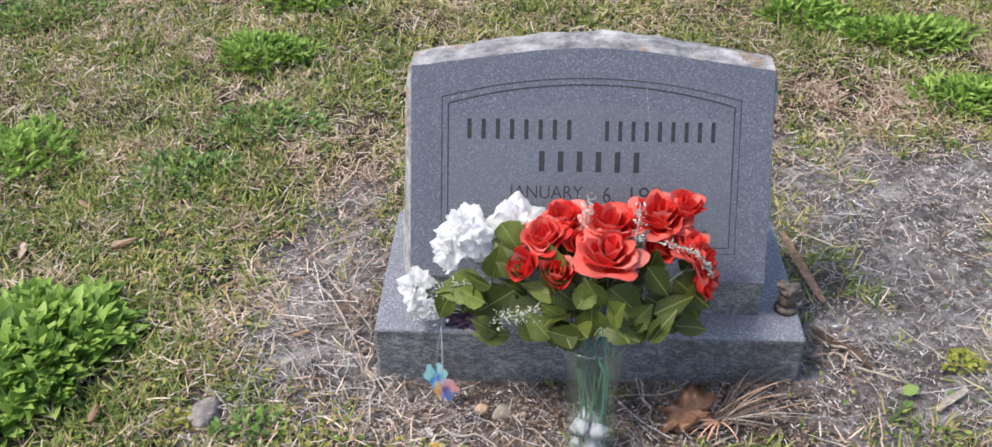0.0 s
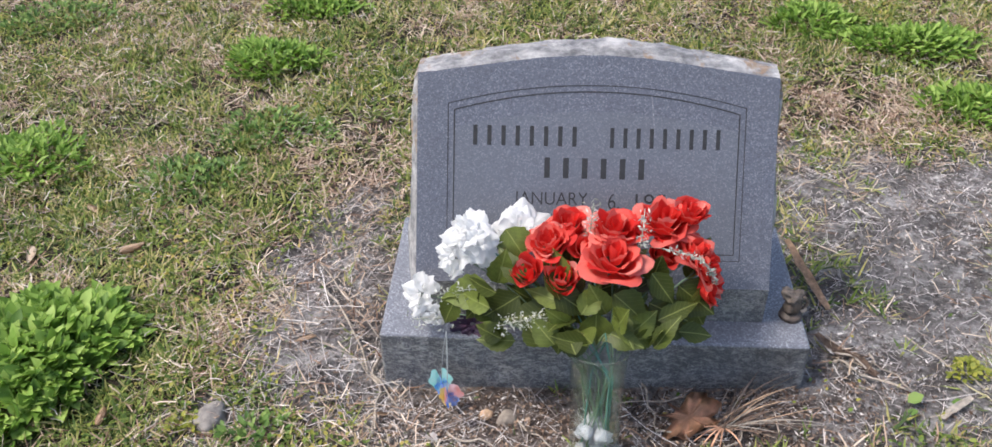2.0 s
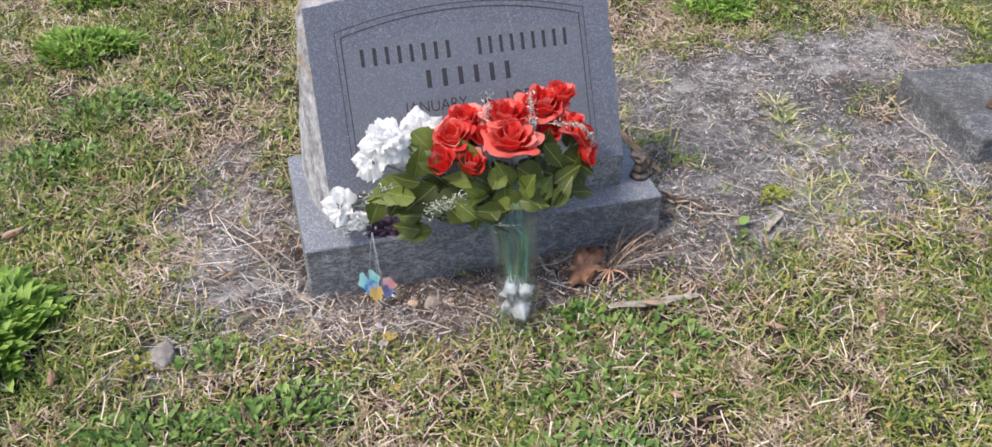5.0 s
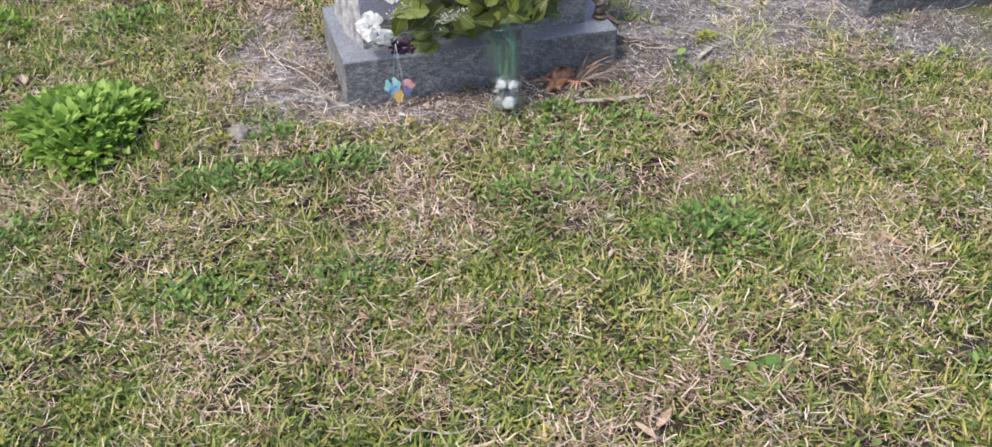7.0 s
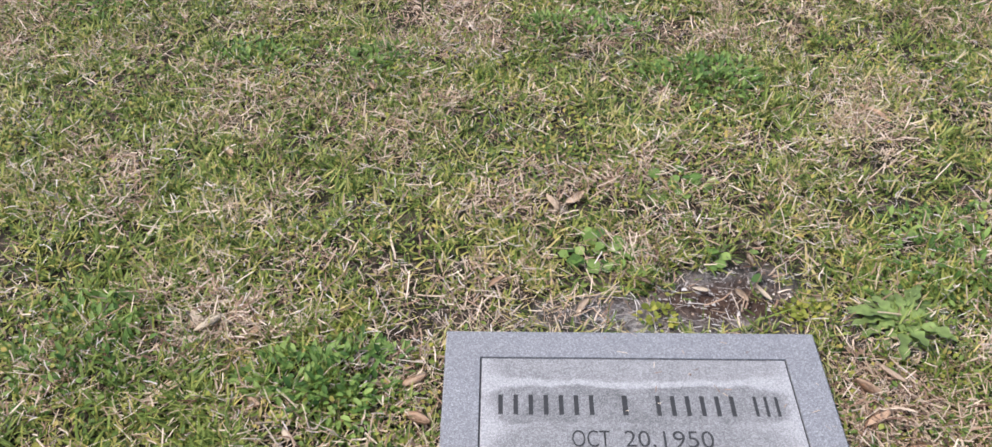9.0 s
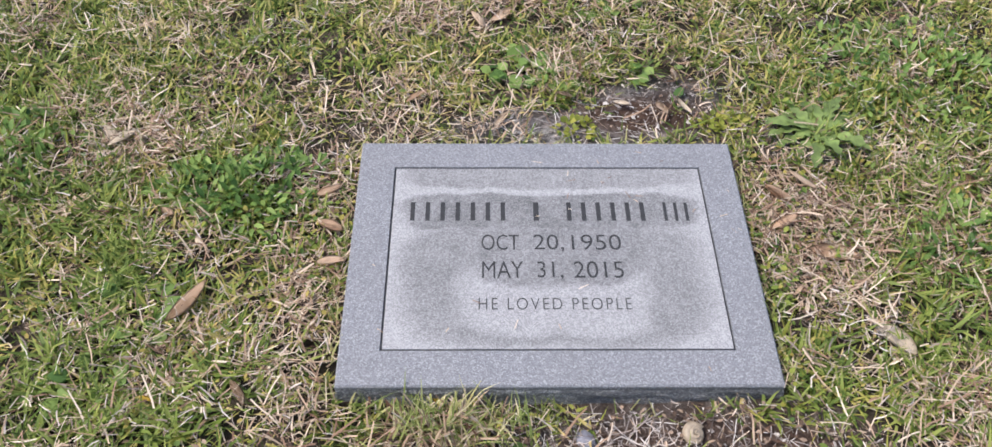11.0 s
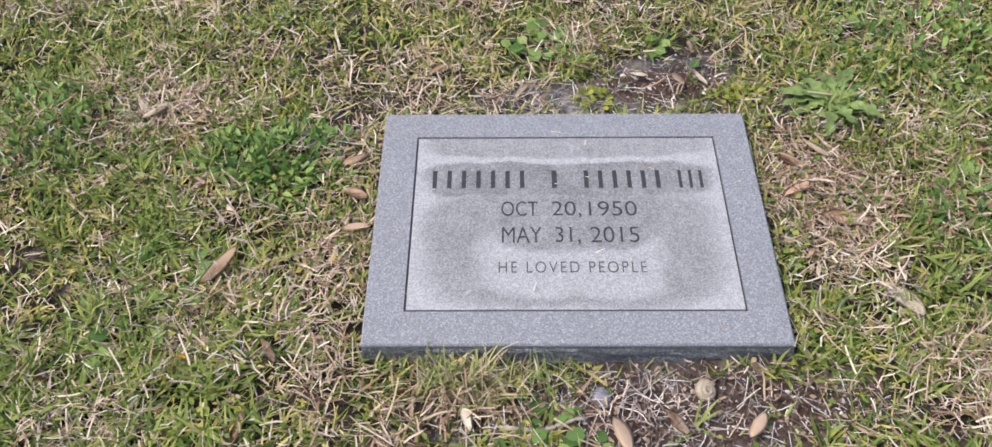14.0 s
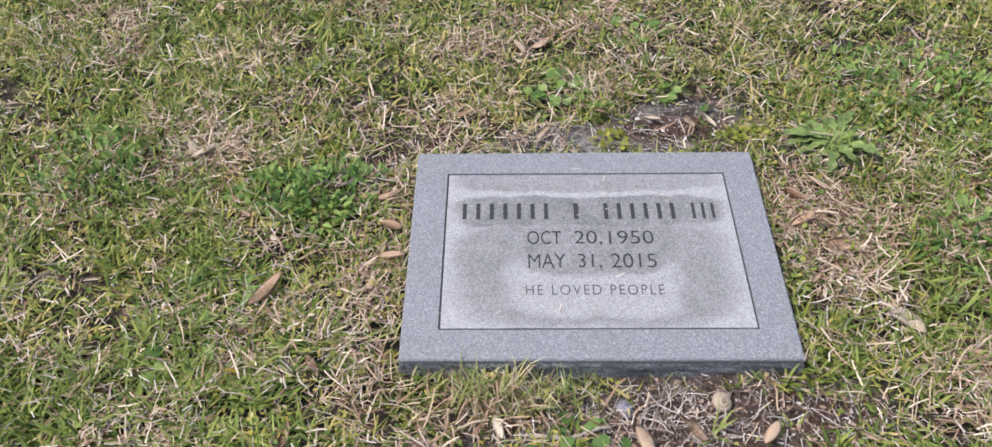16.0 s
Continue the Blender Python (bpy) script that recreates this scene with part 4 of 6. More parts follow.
def bouquet():
    rnd = random.Random(5)
    st = thing("bouquet", pose(0.352, -0.11, 0.17), "faded red and white silk flower bouquet in the vase", "bouquet")
    inv = st.matrix_world.inverted()
    neck = VM @ Vector((0, 0, 0.185))

    def add(name, me, m, label="", parent=None):
        ob = part(name, me, None, parent or st, label)
        if parent is None:
            ob.matrix_local = inv @ m
        return ob

    def stalk(to, start=None, r=0.0013):
        lo = VM @ Vector((rnd.uniform(-0.022, 0.024), rnd.uniform(-0.018, 0.018), rnd.uniform(0.05, 0.09)))
        mid = start or neck + Vector((rnd.uniform(-0.030, 0.026), rnd.uniform(-0.02, 0.014), 0))
        pts = [lo.lerp(mid, k / 5) for k in range(5)] + bend(mid, to, (0, 0.02, 0.012), 6)
        add("stem", mesh_of(tube(pts, r, 6), M_STEM if rnd.random() < 0.75 else M_STEM_TEAL, True, "stem"), Matrix.Identity(4))
    # red roses: place, radius, openness, axis
    roses = (((0.299, 0.040, 0.329), 0.046, 0.4, (-0.1, -0.5, 1)), ((0.265, 0.000, 0.322), 0.047, 0.5, (-0.3, -0.6, 0.9)), ((0.232, -0.048, 0.293), 0.037, 0.1, (-0.2, -0.9, 0.5)),
             ((0.287, -0.056, 0.288), 0.040, 0.15, (0.05, -1, 0.55)), ((0.373, 0.005, 0.350), 0.053, 0.6, (0, -0.4, 1)), ((0.369, -0.050, 0.335), 0.068, 1.0, (0.05, -0.05, 1)),
             ((0.455, 0.025, 0.352), 0.054, 0.7, (0.1, -0.5, 1)), ((0.497, 0.040, 0.356), 0.044, 0.3, (0.3, -0.3, 1)), ((0.508, -0.010, 0.315), 0.047, 0.7, (0.5, -0.6, 0.8)),
             ((0.532, -0.035, 0.262), 0.042, 0.4, (0.9, -0.7, 0.2)), ((0.524, -0.030, 0.300), 0.040, 0.6, (0.7, -0.7, 0.5)), ((0.328, -0.012, 0.316), 0.042, 0.3, (0, -0.8, 0.8)), ((0.452, -0.010, 0.310), 0.042, 0.3, (0.2, -0.8, 0.5)))
    for k, (p, r, op, ax) in enumerate(roses):
        r *= 1.04 if op < 0.2 else (0.90 if op < 0.9 else 0.76)
        ax = (ax[0], ax[1] * 0.2, ax[2])
        a = Vector(ax).normalized()
        ob = add("rose", rose_mesh(k + 11, r, op), aim(Vector(p) - a * r * 0.25, ax, k * 1.9), "red silk rose" if op < 0.6 else "open red silk rose with paler petal edges")
        cal = bmesh.new()
        bmesh.ops.create_cone(cal, cap_ends=True, segments=10, radius1=r * 0.06, radius2=r * 0.3, depth=r * 0.4, matrix=Matrix.Translation((0, 0, -r * 0.15)))
        part("calyx", cal, M_DARK, ob)
        stalk(Vector(p) - a * r * 0.55)
    whites = (((0.218, 0.060, 0.304), 0.046, (0, -0.35, 1)), ((0.152, -0.005, 0.318), 0.038, (0.2, -0.8, 0.6)), ((0.126, 0.012, 0.332), 0.040, (-0.5, -0.5, 0.9)), ((0.102, 0.000, 0.282), 0.036, (-0.8, -0.6, 0.3)),
              ((0.036, 0.018, 0.176), 0.036, (-0.6, -0.7, 0.5)), ((0.072, -0.012, 0.155), 0.024, (-0.1, -0.9, 0.1)))
    for k, (p, r, ax) in enumerate(whites):
        r *= 0.84
        a = Vector(ax).normalized()
        ob = add("carnation", carnation_mesh(k + 71, r), aim(Vector(p) - a * r * 0.3, ax, k), "white ruffled silk carnation")
        stalk(Vector(p) - a * r * 0.5)
    # leaves: place of the middle, length, width, direction of the tip, way the blade faces
    leaves = (((0.130, -0.050, 0.245), 0.085, 0.060, (-1, -0.2, -0.1), (0, -0.8, 0.8)), ((0.190, -0.040, 0.295), 0.075, 0.045, (0.2, -0.1, 1), (0, -1, 0.2)), ((0.100, -0.055, 0.205), 0.070, 0.040, (-0.5, -0.2, -1), (-0.3, -0.9, 0.4)),
              ((0.240, -0.085, 0.232), 0.105, 0.050, (-1, -0.1, -0.1), (0, -0.7, 0.8)), ((0.288, -0.100, 0.190), 0.062, 0.042, (-0.1, -0.2, -1), (0, -1, 0.3)), ((0.400, -0.095, 0.262), 0.075, 0.056, (0.9, -0.4, -0.6), (0, -0.7, 0.8)),
              ((0.385, -0.105, 0.222), 0.075, 0.046, (-1, -0.3, -0.1), (0.1, -0.5, 1)), ((0.450, -0.070, 0.285), 0.066, 0.042, (0.6, -0.3, -0.7), (0.2, -0.8, 0.6)), ((0.510, -0.050, 0.245), 0.080, 0.070, (0.8, -0.3, -0.5), (0.2, -0.8, 0.7)),
              ((0.345, -0.100, 0.215), 0.065, 0.055, (0, -0.3, -0.9), (0, -1, 0.4)), ((0.306, -0.085, 0.262), 0.070, 0.046, (0.9, -0.3, -0.5), (0, -0.8, 0.7)), ((0.420, -0.085, 0.222), 0.075, 0.050, (1, -0.2, 0.0), (0, -0.7, 0.7)),
              ((0.462, -0.075, 0.240), 0.070, 0.052, (0.9, -0.3, -0.25), (0.2, -0.8, 0.6)), ((0.515, -0.040, 0.205), 0.060, 0.045, (0.6, -0.2, -0.9), (0.3, -0.9, 0.3)), ((0.162, -0.070, 0.262), 0.055, 0.022, (0, -0.1, 1), (0.3, -1, 0.2)),
              ((0.265, -0.080, 0.212), 0.070, 0.050, (0.3, -0.3, -0.9), (0.2, -0.9, 0.5)), ((0.212, 0.010, 0.302), 0.065, 0.060, (0.3, -0.3, -0.3), (0, -0.8, 0.6)), ((0.185, -0.060, 0.222), 0.085, 0.060, (-0.9, -0.2, -0.6), (0, -0.9, 0.6)),
              ((0.440, -0.040, 0.300), 0.060, 0.045, (0.2, -0.2, 1), (0, -1, 0.3)), ((0.150, -0.045, 0.215), 0.08, 0.05, (-0.6, -0.3, -0.8), (0, -0.9, 0.5)))
    for k, (c, L, W, d, up) in enumerate(leaves):
        y = Vector(d).normalized()
        x = y.cross(Vector(up)).normalized()
        z = x.cross(y)
        m = Matrix.Translation(Vector(c) - y * L / 2) @ Matrix((x, y, z)).transposed().to_4x4()
        add("leaf", silk_leaf_mesh(k, L, W), m)
    for k in range(72):
        c = Vector((rnd.uniform(0.12, 0.52), rnd.uniform(-0.08, 0.04), rnd.uniform(0.19, 0.29)))
        if k >= 44:
            c = Vector((rnd.uniform(0.24, 0.48), rnd.uniform(-0.125, -0.08), rnd.uniform(0.20, 0.26)))
        # extra low leaves, added only to shade and darken the base top
        if k >= 58:
            c = Vector((rnd.uniform(0.15, 0.36), rnd.uniform(-0.045, 0.035), rnd.uniform(0.115, 0.16)))
        if k >= 68:
            c = Vector((rnd.uniform(0.30, 0.40), rnd.uniform(-0.15, -0.10), rnd.uniform(0.205, 0.225)))
        c.z += 0.02 * (1 - abs(c.x - 0.34) / 0.2)
        if k < 58 and c.y > -0.01 and c.z < 0.2:
            c.z += 0.05
        y = (c - neck + Vector((rnd.uniform(-.1, .1), rnd.uniform(-.1, .05), rnd.uniform(-.12, .06)))).normalized()
        y.z = max(y.z, -0.15)
        y.normalize()
        x = y.cross(Vector((rnd.uniform(-1.1, 1.1), -0.8, rnd.uniform(0, 1.2)))).normalized()
        m = Matrix.Translation(c - y * 0.03) @ Matrix((x, y, x.cross(y))).transposed().to_4x4()
        add("leaf", silk_leaf_mesh(k + 40, rnd.uniform(0.05, 0.078), rnd.uniform(0.03, 0.046)), m)
    for pts, sp, n, size, seed in ((bend((0.43, -0.02, 0.33), (0.535, -0.055, 0.285), (0.02, -0.02, 0.03)), 0.003, 150, 0.0042, 1), (bend((0.29, -0.09, 0.235), (0.19, -0.10, 0.222), (0, -0.01, 0.015)), 0.008, 200, 0.0034, 2),
                                   (bend((0.20, -0.04, 0.24), (0.08, -0.03, 0.22), (0, -0.01, 0.02)), 0.008, 150, 0.0034, 3), (bend((0.33, 0.02, 0.30), (0.335, 0.0, 0.40), (0, -0.01, 0)), 0.006, 90, 0.004, 4),
                                   (bend((0.41, 0.0, 0.30), (0.415, -0.01, 0.395), (0, -0.02, 0)), 0.006, 90, 0.004, 5), (bend((0.12, -0.01, 0.15), (0.03, 0.0, 0.135), (0, -0.01, 0.01)), 0.008, 120, 0.0036, 6)):
        add("sprig", sprig_mesh(pts, seed, sp, n, size), Matrix.Identity(4), "silvery filler sprig")
        add("stem", mesh_of(tube(pts, 0.0009, 5), M_SPRIG, True, "stem"), Matrix.Identity(4))
    return st


bouquet()


def purple_flower():
    bm = bmesh.new()
    rnd = random.Random(3)
    for ring in range(4):
        for k in range(6 + ring):
            petal(bm, 0.034 * (0.5 + 0.16 * ring), 0.004, 0.5, 1.3 - 0.3 * ring, 0.4, 0.0, 2 * math.pi * k / (6 + ring) + ring, 0.12, 0, 5, 4, rnd, False, 0.08)
    ob = part("purple_flower", bm, M_PURPLE, None, "", True)
    ob.matrix_world = aim((0.132, 0.030, 0.098), (0, -0.6, 0.8)) @ Matrix.Diagonal((1.3, 0.7, 0.7, 1))
    tagged(ob, "dark purple silk flower lying on the granite base", "flower")


purple_flower()


def wing_bm(bm, seed, s, side, upper, fold):
    """One scalloped butterfly wing, spreading from the body along y."""
    cy, r, w = (0.42, 0.62, 0.75) if upper else (-0.42, 0.5, 0.62)
    c = bm.verts.new((0, 0.1 * s * (1 if upper else -1), 0))
    ring = []
    for k in range(13):
        a = -math.pi * 0.42 + math.pi * 0.84 * k / 12
        rr = r * s * (1 + 0.1 * math.cos(a * 6 + seed))
        x, y = rr * math.cos(a) * w * 1.6, rr * math.sin(a) + cy * s * 0.55
        ring.append(bm.verts.new((side * x * 0.85, y, x * fold)))
    for a, b in zip(ring, ring[1:]):
        bm.faces.new((c, a, b) if side > 0 else (c, b, a))
    return bm


def wing_mesh(seed, s, wings, fold=0.55):
    bm = bmesh.new()
    for side, upper in wings:
        wing_bm(bm, seed, s, side, upper, fold)
    bmesh.ops.solidify(bm, geom=bm.faces[:], thickness=0.0010)
    return bm


def butterflies():
    knot = Vector((0.093, -0.042, 0.150))
    st = thing("butterfly_ornament", Matrix.Translation(knot), "translucent plastic butterflies in teal, blue and amber hanging on strings", "ornament")
    # place, size, upper and lower colour, way it faces, roll, fold of the wings
    hang = (((0.081, -0.050, 0.026), 0.034, (0, 1), (-0.15, -1, 0.45), 8, 0.2), ((0.097, -0.100, 0.050), 0.029, (2, 1), (0.6, -0.8, 0.35), -5, 1.1), ((0.091, -0.066, 0.008), 0.022, (3, 3), (-0.3, -0.9, 0.7), 25, 0.35))
    for k, (p, s, mats, face, roll, fold) in enumerate(hang):
        b = new("butterfly")
        b.parent = st
        y = Vector((0.15 * (k - 1), 0, 1)).normalized()
        zf = Vector(face).normalized()
        x = y.cross(zf).normalized()
        b.matrix_local = Matrix.Translation(Vector(p) - knot) @ Matrix((x, zf.cross(x), zf)).transposed().to_4x4() @ Matrix.Rotation(radians(roll), 4, 'Z')
        for side in (-1, 1):
            part("upper_wing", wing_mesh(k, s, ((side, True),), fold), M_WINGS[mats[0]], b, "translucent coloured wing")
            part("lower_wing", wing_mesh(k + 5, s, ((side, False),), fold), M_WINGS[mats[1]], b, "translucent lower wing")
        part("butterfly_body", tube([(0, -0.5 * s, 0.002), (0, 0, 0.003), (0, 0.5 * s, 0.002)], 0.0011, 8, 0.6), M_WINGS[mats[1]], b)
        part("string", tube(bend((0, 0, 0), Vector(p) - knot + Vector((0, 0, s * 0.6)), (0.002 * (k - 1), -0.002, 0), 5), 0.0006, 5), M_STRING, st)


butterflies()
for k, (p, s, mi) in enumerate((((0.075, -0.165, 0.012), 0.016, 4), ((0.095, -0.195, 0.010), 0.021, 3), ((0.078, -0.205, 0.008), 0.016, 4))):
    ob = part("fallen_butterfly", wing_mesh(k + 9, s, ((-1, True), (1, True), (-1, False), (1, False)), 0.3), M_WINGS[mi])
    ob.matrix_world = pose(*p, -10 + 12 * k, 8, 40 + 70 * k)
    tagged(ob, "faded plastic butterfly lying on the ground", "ornament", "fallen butterflies")


def small_ornament():
    st = thing("small_ornament", pose(0.712, 0.085, 0.089), "small weathered brown resin figurine on the granite base", "ornament")
    bm = bmesh.new()
    bmesh.ops.create_cone(bm, cap_ends=True, segments=20, radius1=0.022, radius2=0.019, depth=0.012, matrix=Matrix.Translation((0, 0, 0.006)))
    bmesh.ops.bevel(bm, geom=bm.edges[:], offset=0.002, segments=2, affect='EDGES')
    part("pedestal", bm, M_ORNAMENT, st, "", True)
    o = part("torso", lump(4, 0.017, 0.014, 0.018, 0.35, 3), M_ORNAMENT, st, "", True)
    o.matrix_local = pose(0, 0, 0.026)
    o = part("crown", lump(8, 0.021, 0.017, 0.011, 0.8, 3), M_ORNAMENT_TOP, st, "pale worn upper part", True)
    o.matrix_local = pose(-0.004, 0.003, 0.048, 0, 15)
    pts = [(0.016 + 0.010 * math.sin(a), 0.0, 0.034 - 0.013 * math.cos(a)) for a in np.linspace(0, math.pi, 8)]
    part("loop", tube(pts, 0.0035, 8), M_ORNAMENT, st, "", True)


small_ornament()


# ---- fallen leaves, bark, twigs and stones ----
def gz(x, y):
    return float(ground_z(np.array([x]), np.array([y]))[0])


def dead_leaf_mesh(seed, L, W, curl):
    rnd = random.Random(seed)
    bm = bmesh.new()
    n, rows = 9, []
    tw = rnd.uniform(-0.5, 0.5)
    for i in range(n + 1):
        s = i / n
        w = 0.5 * W * math.sin(math.pi * (0.04 + 0.92 * s)) ** 0.8
        row = []
        for x in (-1, -0.5, 0, 0.5, 1):
            a = x * curl
            px, pz = w * math.sin(a) / max(0.3, curl), w * (1 - math.cos(a)) * 1.1
            row.append(bm.verts.new((px + 0.06 * L * math.sin(s * 3 + seed), (s - 0.5) * L, pz + 0.1 * L * (s - 0.5) ** 2 + x * w * tw * (s - 0.5) + 0.003)))
        rows.append(row)
    for a, b in zip(rows, rows[1:]):
        for j in range(4):
            bm.faces.new((a[j], a[j + 1], b[j + 1], b[j]))
    bmesh.ops.solidify(bm, geom=bm.faces[:], thickness=0.0006)
    return mesh_of(bm, M_DEAD, True, "fallen_leaf")


LEAF_MESHES = [dead_leaf_mesh(k, 1.0, (0.34, 0.42, 0.5, 0.3)[k % 4], (0.3, 0.5, 0.8, 0.4)[k % 4]) for k in range(6)]
placed = [(-0.17, -1.95, 0.080, -35, 0), (0.845, -2.00, 0.082, 25, 1), (0.80, -1.85, 0.078, 72, 2), (0.195, -2.145, 0.06, 20, 0), (0.215, -2.185, 0.055, 10, 3), (0.42, -2.22, 0.060, 22, 1), (-0.10, -2.225, 0.065, -15, 0), (1.06, -1.70, 0.045, 10, 2),
          (-0.35, -1.61, 0.055, -40, 1), (-0.37, -1.60, 0.05, 30, 2), (-0.38, -2.14, 0.04, 60, 2), (0.14, -1.50, 0.055, -35, 3), (0.57, -1.525, 0.035, 20, 2), (0.61, -1.515, 0.04, 40, 3), (0.70, -1.53, 0.045, 70, 1), (-0.43, -1.12, 0.045, 20, 2),
          (0.245, -1.28, 0.055, 25, 0), (0.29, -1.25, 0.05, -60, 1), (-0.32, -0.93, 0.028, 10, 2), (0.29, -1.555, 0.05, -30, 3), (0.40, -1.49, 0.04, 40, 0), (0.02, -1.80, 0.05, 70, 1), (0.01, -1.72, 0.045, -50, 2), (0.03, -1.87, 0.045, 100, 0),
          (0.74, -1.73, 0.06, 80, 2), (0.78, -1.70, 0.055, 50, 3), (0.73, -1.79, 0.05, -60, 1), (0.50, -2.20, 0.04, 50, 2), (0.60, -2.21, 0.045, -30, 1), (-0.07, -2.10, 0.04, 35, 0), (-0.24, -1.77, 0.035, 60, 2), (-0.27, -1.62, 0.04, -20, 1),
          (0.62, -0.235, 0.06, -80, 1), (0.45, -0.26, 0.05, 40, 2), (0.56, -0.28, 0.05, 20, 0), (-0.27, 1.02, 0.05, 15, 3), (-0.63, 0.32, 0.06, -30, 2), (-0.85, 0.3, 0.06, 10, 1), (0.83, -0.35, 0.05, 60, 0), (1.06, -0.37, 0.06, -35, 3)]
rl = random.Random(12)
while len(placed) < 120:
    x, y = rl.uniform(-1.7, 1.9), rl.uniform(-2.4, 1.8)
    if not inside_stones(x, y) and abs(x - 0.3) < 0.9 + 0.25 * (y + 2.4):
        placed.append((x, y, rl.uniform(0.018, 0.045), rl.uniform(0, 360), rl.randrange(6)))
for x, y, L, a, k in placed:
    ob = new("fallen_leaf", LEAF_MESHES[k % 6])
    flip = 180 if rl.random() < 0.4 else 0
    ob.matrix_world = pose(x, y, gz(x, y) + 0.014 + (0.2 * L if flip else 0), rl.uniform(-18, 18) + flip, rl.uniform(-15, 15), a) @ Matrix.Diagonal((L, L, L, 1))
    tagged(ob, "dry curled brown fallen leaf lying in the grass", "leaf", "fallen leaves in the grass")


def red_leaf():
    """A large lobed leaf, red-brown and crumpled."""
    bm = bmesh.new()
    c = bm.verts.new((0, 0, 0.006))
    ring = []
    for k in range(40):
        a = 2 * math.pi * k / 40
        r = 0.060 * (0.55 + 0.28 * abs(math.cos(a * 3.5)) ** 1.3 + 0.12 * math.cos(a * 9 + 1) + 0.10 * math.sin(a * 2))
        ring.append(bm.verts.new((r * math.cos(a), r * math.sin(a), 0.012 * math.sin(a * 3) + 0.009 * math.sin(a * 7) + 0.008)))
    mid = [bm.verts.new(v.co * 0.5 + Vector((0, 0, 0.004 * math.sin(k * 0.9)))) for k, v in enumerate(ring)]
    for k in range(40):
        j = (k + 1) % 40
        bm.faces.new((c, mid[k], mid[j]))
        bm.faces.new((mid[k], ring[k], ring[j], mid[j]))
    bmesh.ops.solidify(bm, geom=bm.faces[:], thickness=0.0008)
    ob = part("lobed_leaf", bm, M_REDLEAF, None, "", True)
    ob.matrix_world = pose(0.519, -0.098, 0.010, 2, -6, 25) @ Matrix.Diagonal((1.2, 0.9, 0.9, 1))
    tagged(ob, "large crumpled red-brown lobed leaf beside the vase", "leaf")


red_leaf()
for x, y, s, m, lab in ((0.20, -0.088, 0.020, M_BUFF, "flat buff stone pressed into the soil"), (-0.325, -0.130, 0.034, M_STONE, "rounded grey field stone on the bare soil"), (0.400, -2.150, 0.016, M_BLUESTONE, "blue-grey pebble before the marker"),
                        (0.43, -0.68, 0.011, M_PALESTONE, "small white pebble in the grass"), (0.16, -0.075, 0.014, M_BARK, "brown lump of bark on the soil")):
    ob = part("pebble", lump(x * 9, s, s * 0.8, s * 0.6, 0.25, 3), m, None, "", True)
    ob.matrix_world = pose(x, y, gz(x, y) + s * 0.22, 0, 0, x * 300)
    tagged(ob, lab, "stone")
for x, y, a, L in ((0.52, -0.78, 20, 0.026), (-0.19, -2.11, 70, 0.018), (0.20, -2.10, 40, 0.02), (0.36, -0.67, 50, 0.024)):
    ob = new("yellow_leaf", LEAF_MESHES[2].copy())
    ob.data.materials.clear()
    ob.data.materials.append(M_YELLOWLEAF if x != 0.36 else M_SHELL)
    ob.matrix_world = pose(x, y, gz(x, y) + 0.022, 8, 5, a) @ Matrix.Diagonal((L, L, L, 1))
    tagged(ob, "small yellowed leaf on the turf", "leaf", "yellowed leaves")


def snail_shell():
    bm = bmesh.new()
    rings = []
    for k in range(46):
        t = k / 45
        a = t * 2 * math.pi * 2.6
        R, r = 0.0105 * (1 - t) ** 0.9 + 0.0006, 0.0075 * (1 - t) + 0.0008
        c = Vector((R * math.cos(a), R * math.sin(a), 0.012 * t + 0.006))
        out = Vector((math.cos(a), math.sin(a), 0))
        rings.append([bm.verts.new(c + out * r * math.cos(b) + Vector((0, 0, 1)) * r * math.sin(b)) for b in np.linspace(0, 2 * math.pi, 9)[:-1]])
    for r0, r1 in zip(rings, rings[1:]):
        for j in range(8):
            bm.faces.new((r0[j], r0[(j + 1) % 8], r1[(j + 1) % 8], r1[j]))
    ob = part("snail_shell", bm, M_SHELL, None, "", True)
    ob.matrix_world = pose(0.542, -2.142, gz(0.542, -2.142) + 0.002, 25, 0, 40)
    tagged(ob, "empty cream snail shell on brown soil", "shell")


snail_shell()


def bark_strip(points, w, label, mat):
    bm = bmesh.new()
    rows, n = [], len(points)
    for k, p in enumerate(points):
        p = Vector(p)
        d = (Vector(points[min(n - 1, k + 1)]) - Vector(points[max(0, k - 1)])).normalized()
        side = Vector((-d.y, d.x, 0)).normalized()
        ww = w * (0.5 + 0.5 * math.sin(math.pi * (k + 0.7) / (n + 0.4)))
        rows.append([bm.verts.new(p + side * ww * s + Vector((0, 0, 0.004 * abs(s) + 0.002 * noise.noise(p * 60 + Vector((s * 5, 0, 0)))))) for s in (-0.5, -0.2, 0.1, 0.5)])
    for a, b in zip(rows, rows[1:]):
        for j in range(3):
            bm.faces.new((a[j], a[j + 1], b[j + 1], b[j]))
    bmesh.ops.solidify(bm, geom=bm.faces[:], thickness=0.002)
    tagged(part("bark_strip", bm, mat), label, "bark", "strips of bark by the stones")


def lie(a, b, z0, z1, wob=0.01, n=8):
    pts = [Vector(a).lerp(Vector(b), k / n) for k in range(n + 1)]
    return [(p.x + wob * noise.noise(Vector((p.x * 20, p.y * 20, 1))), p.y + wob * noise.noise(Vector((p.x * 20, p.y * 20, 5))), gz(p.x, p.y) + z0 + (z1 - z0) * k / n) for k, p in enumerate(pts)]


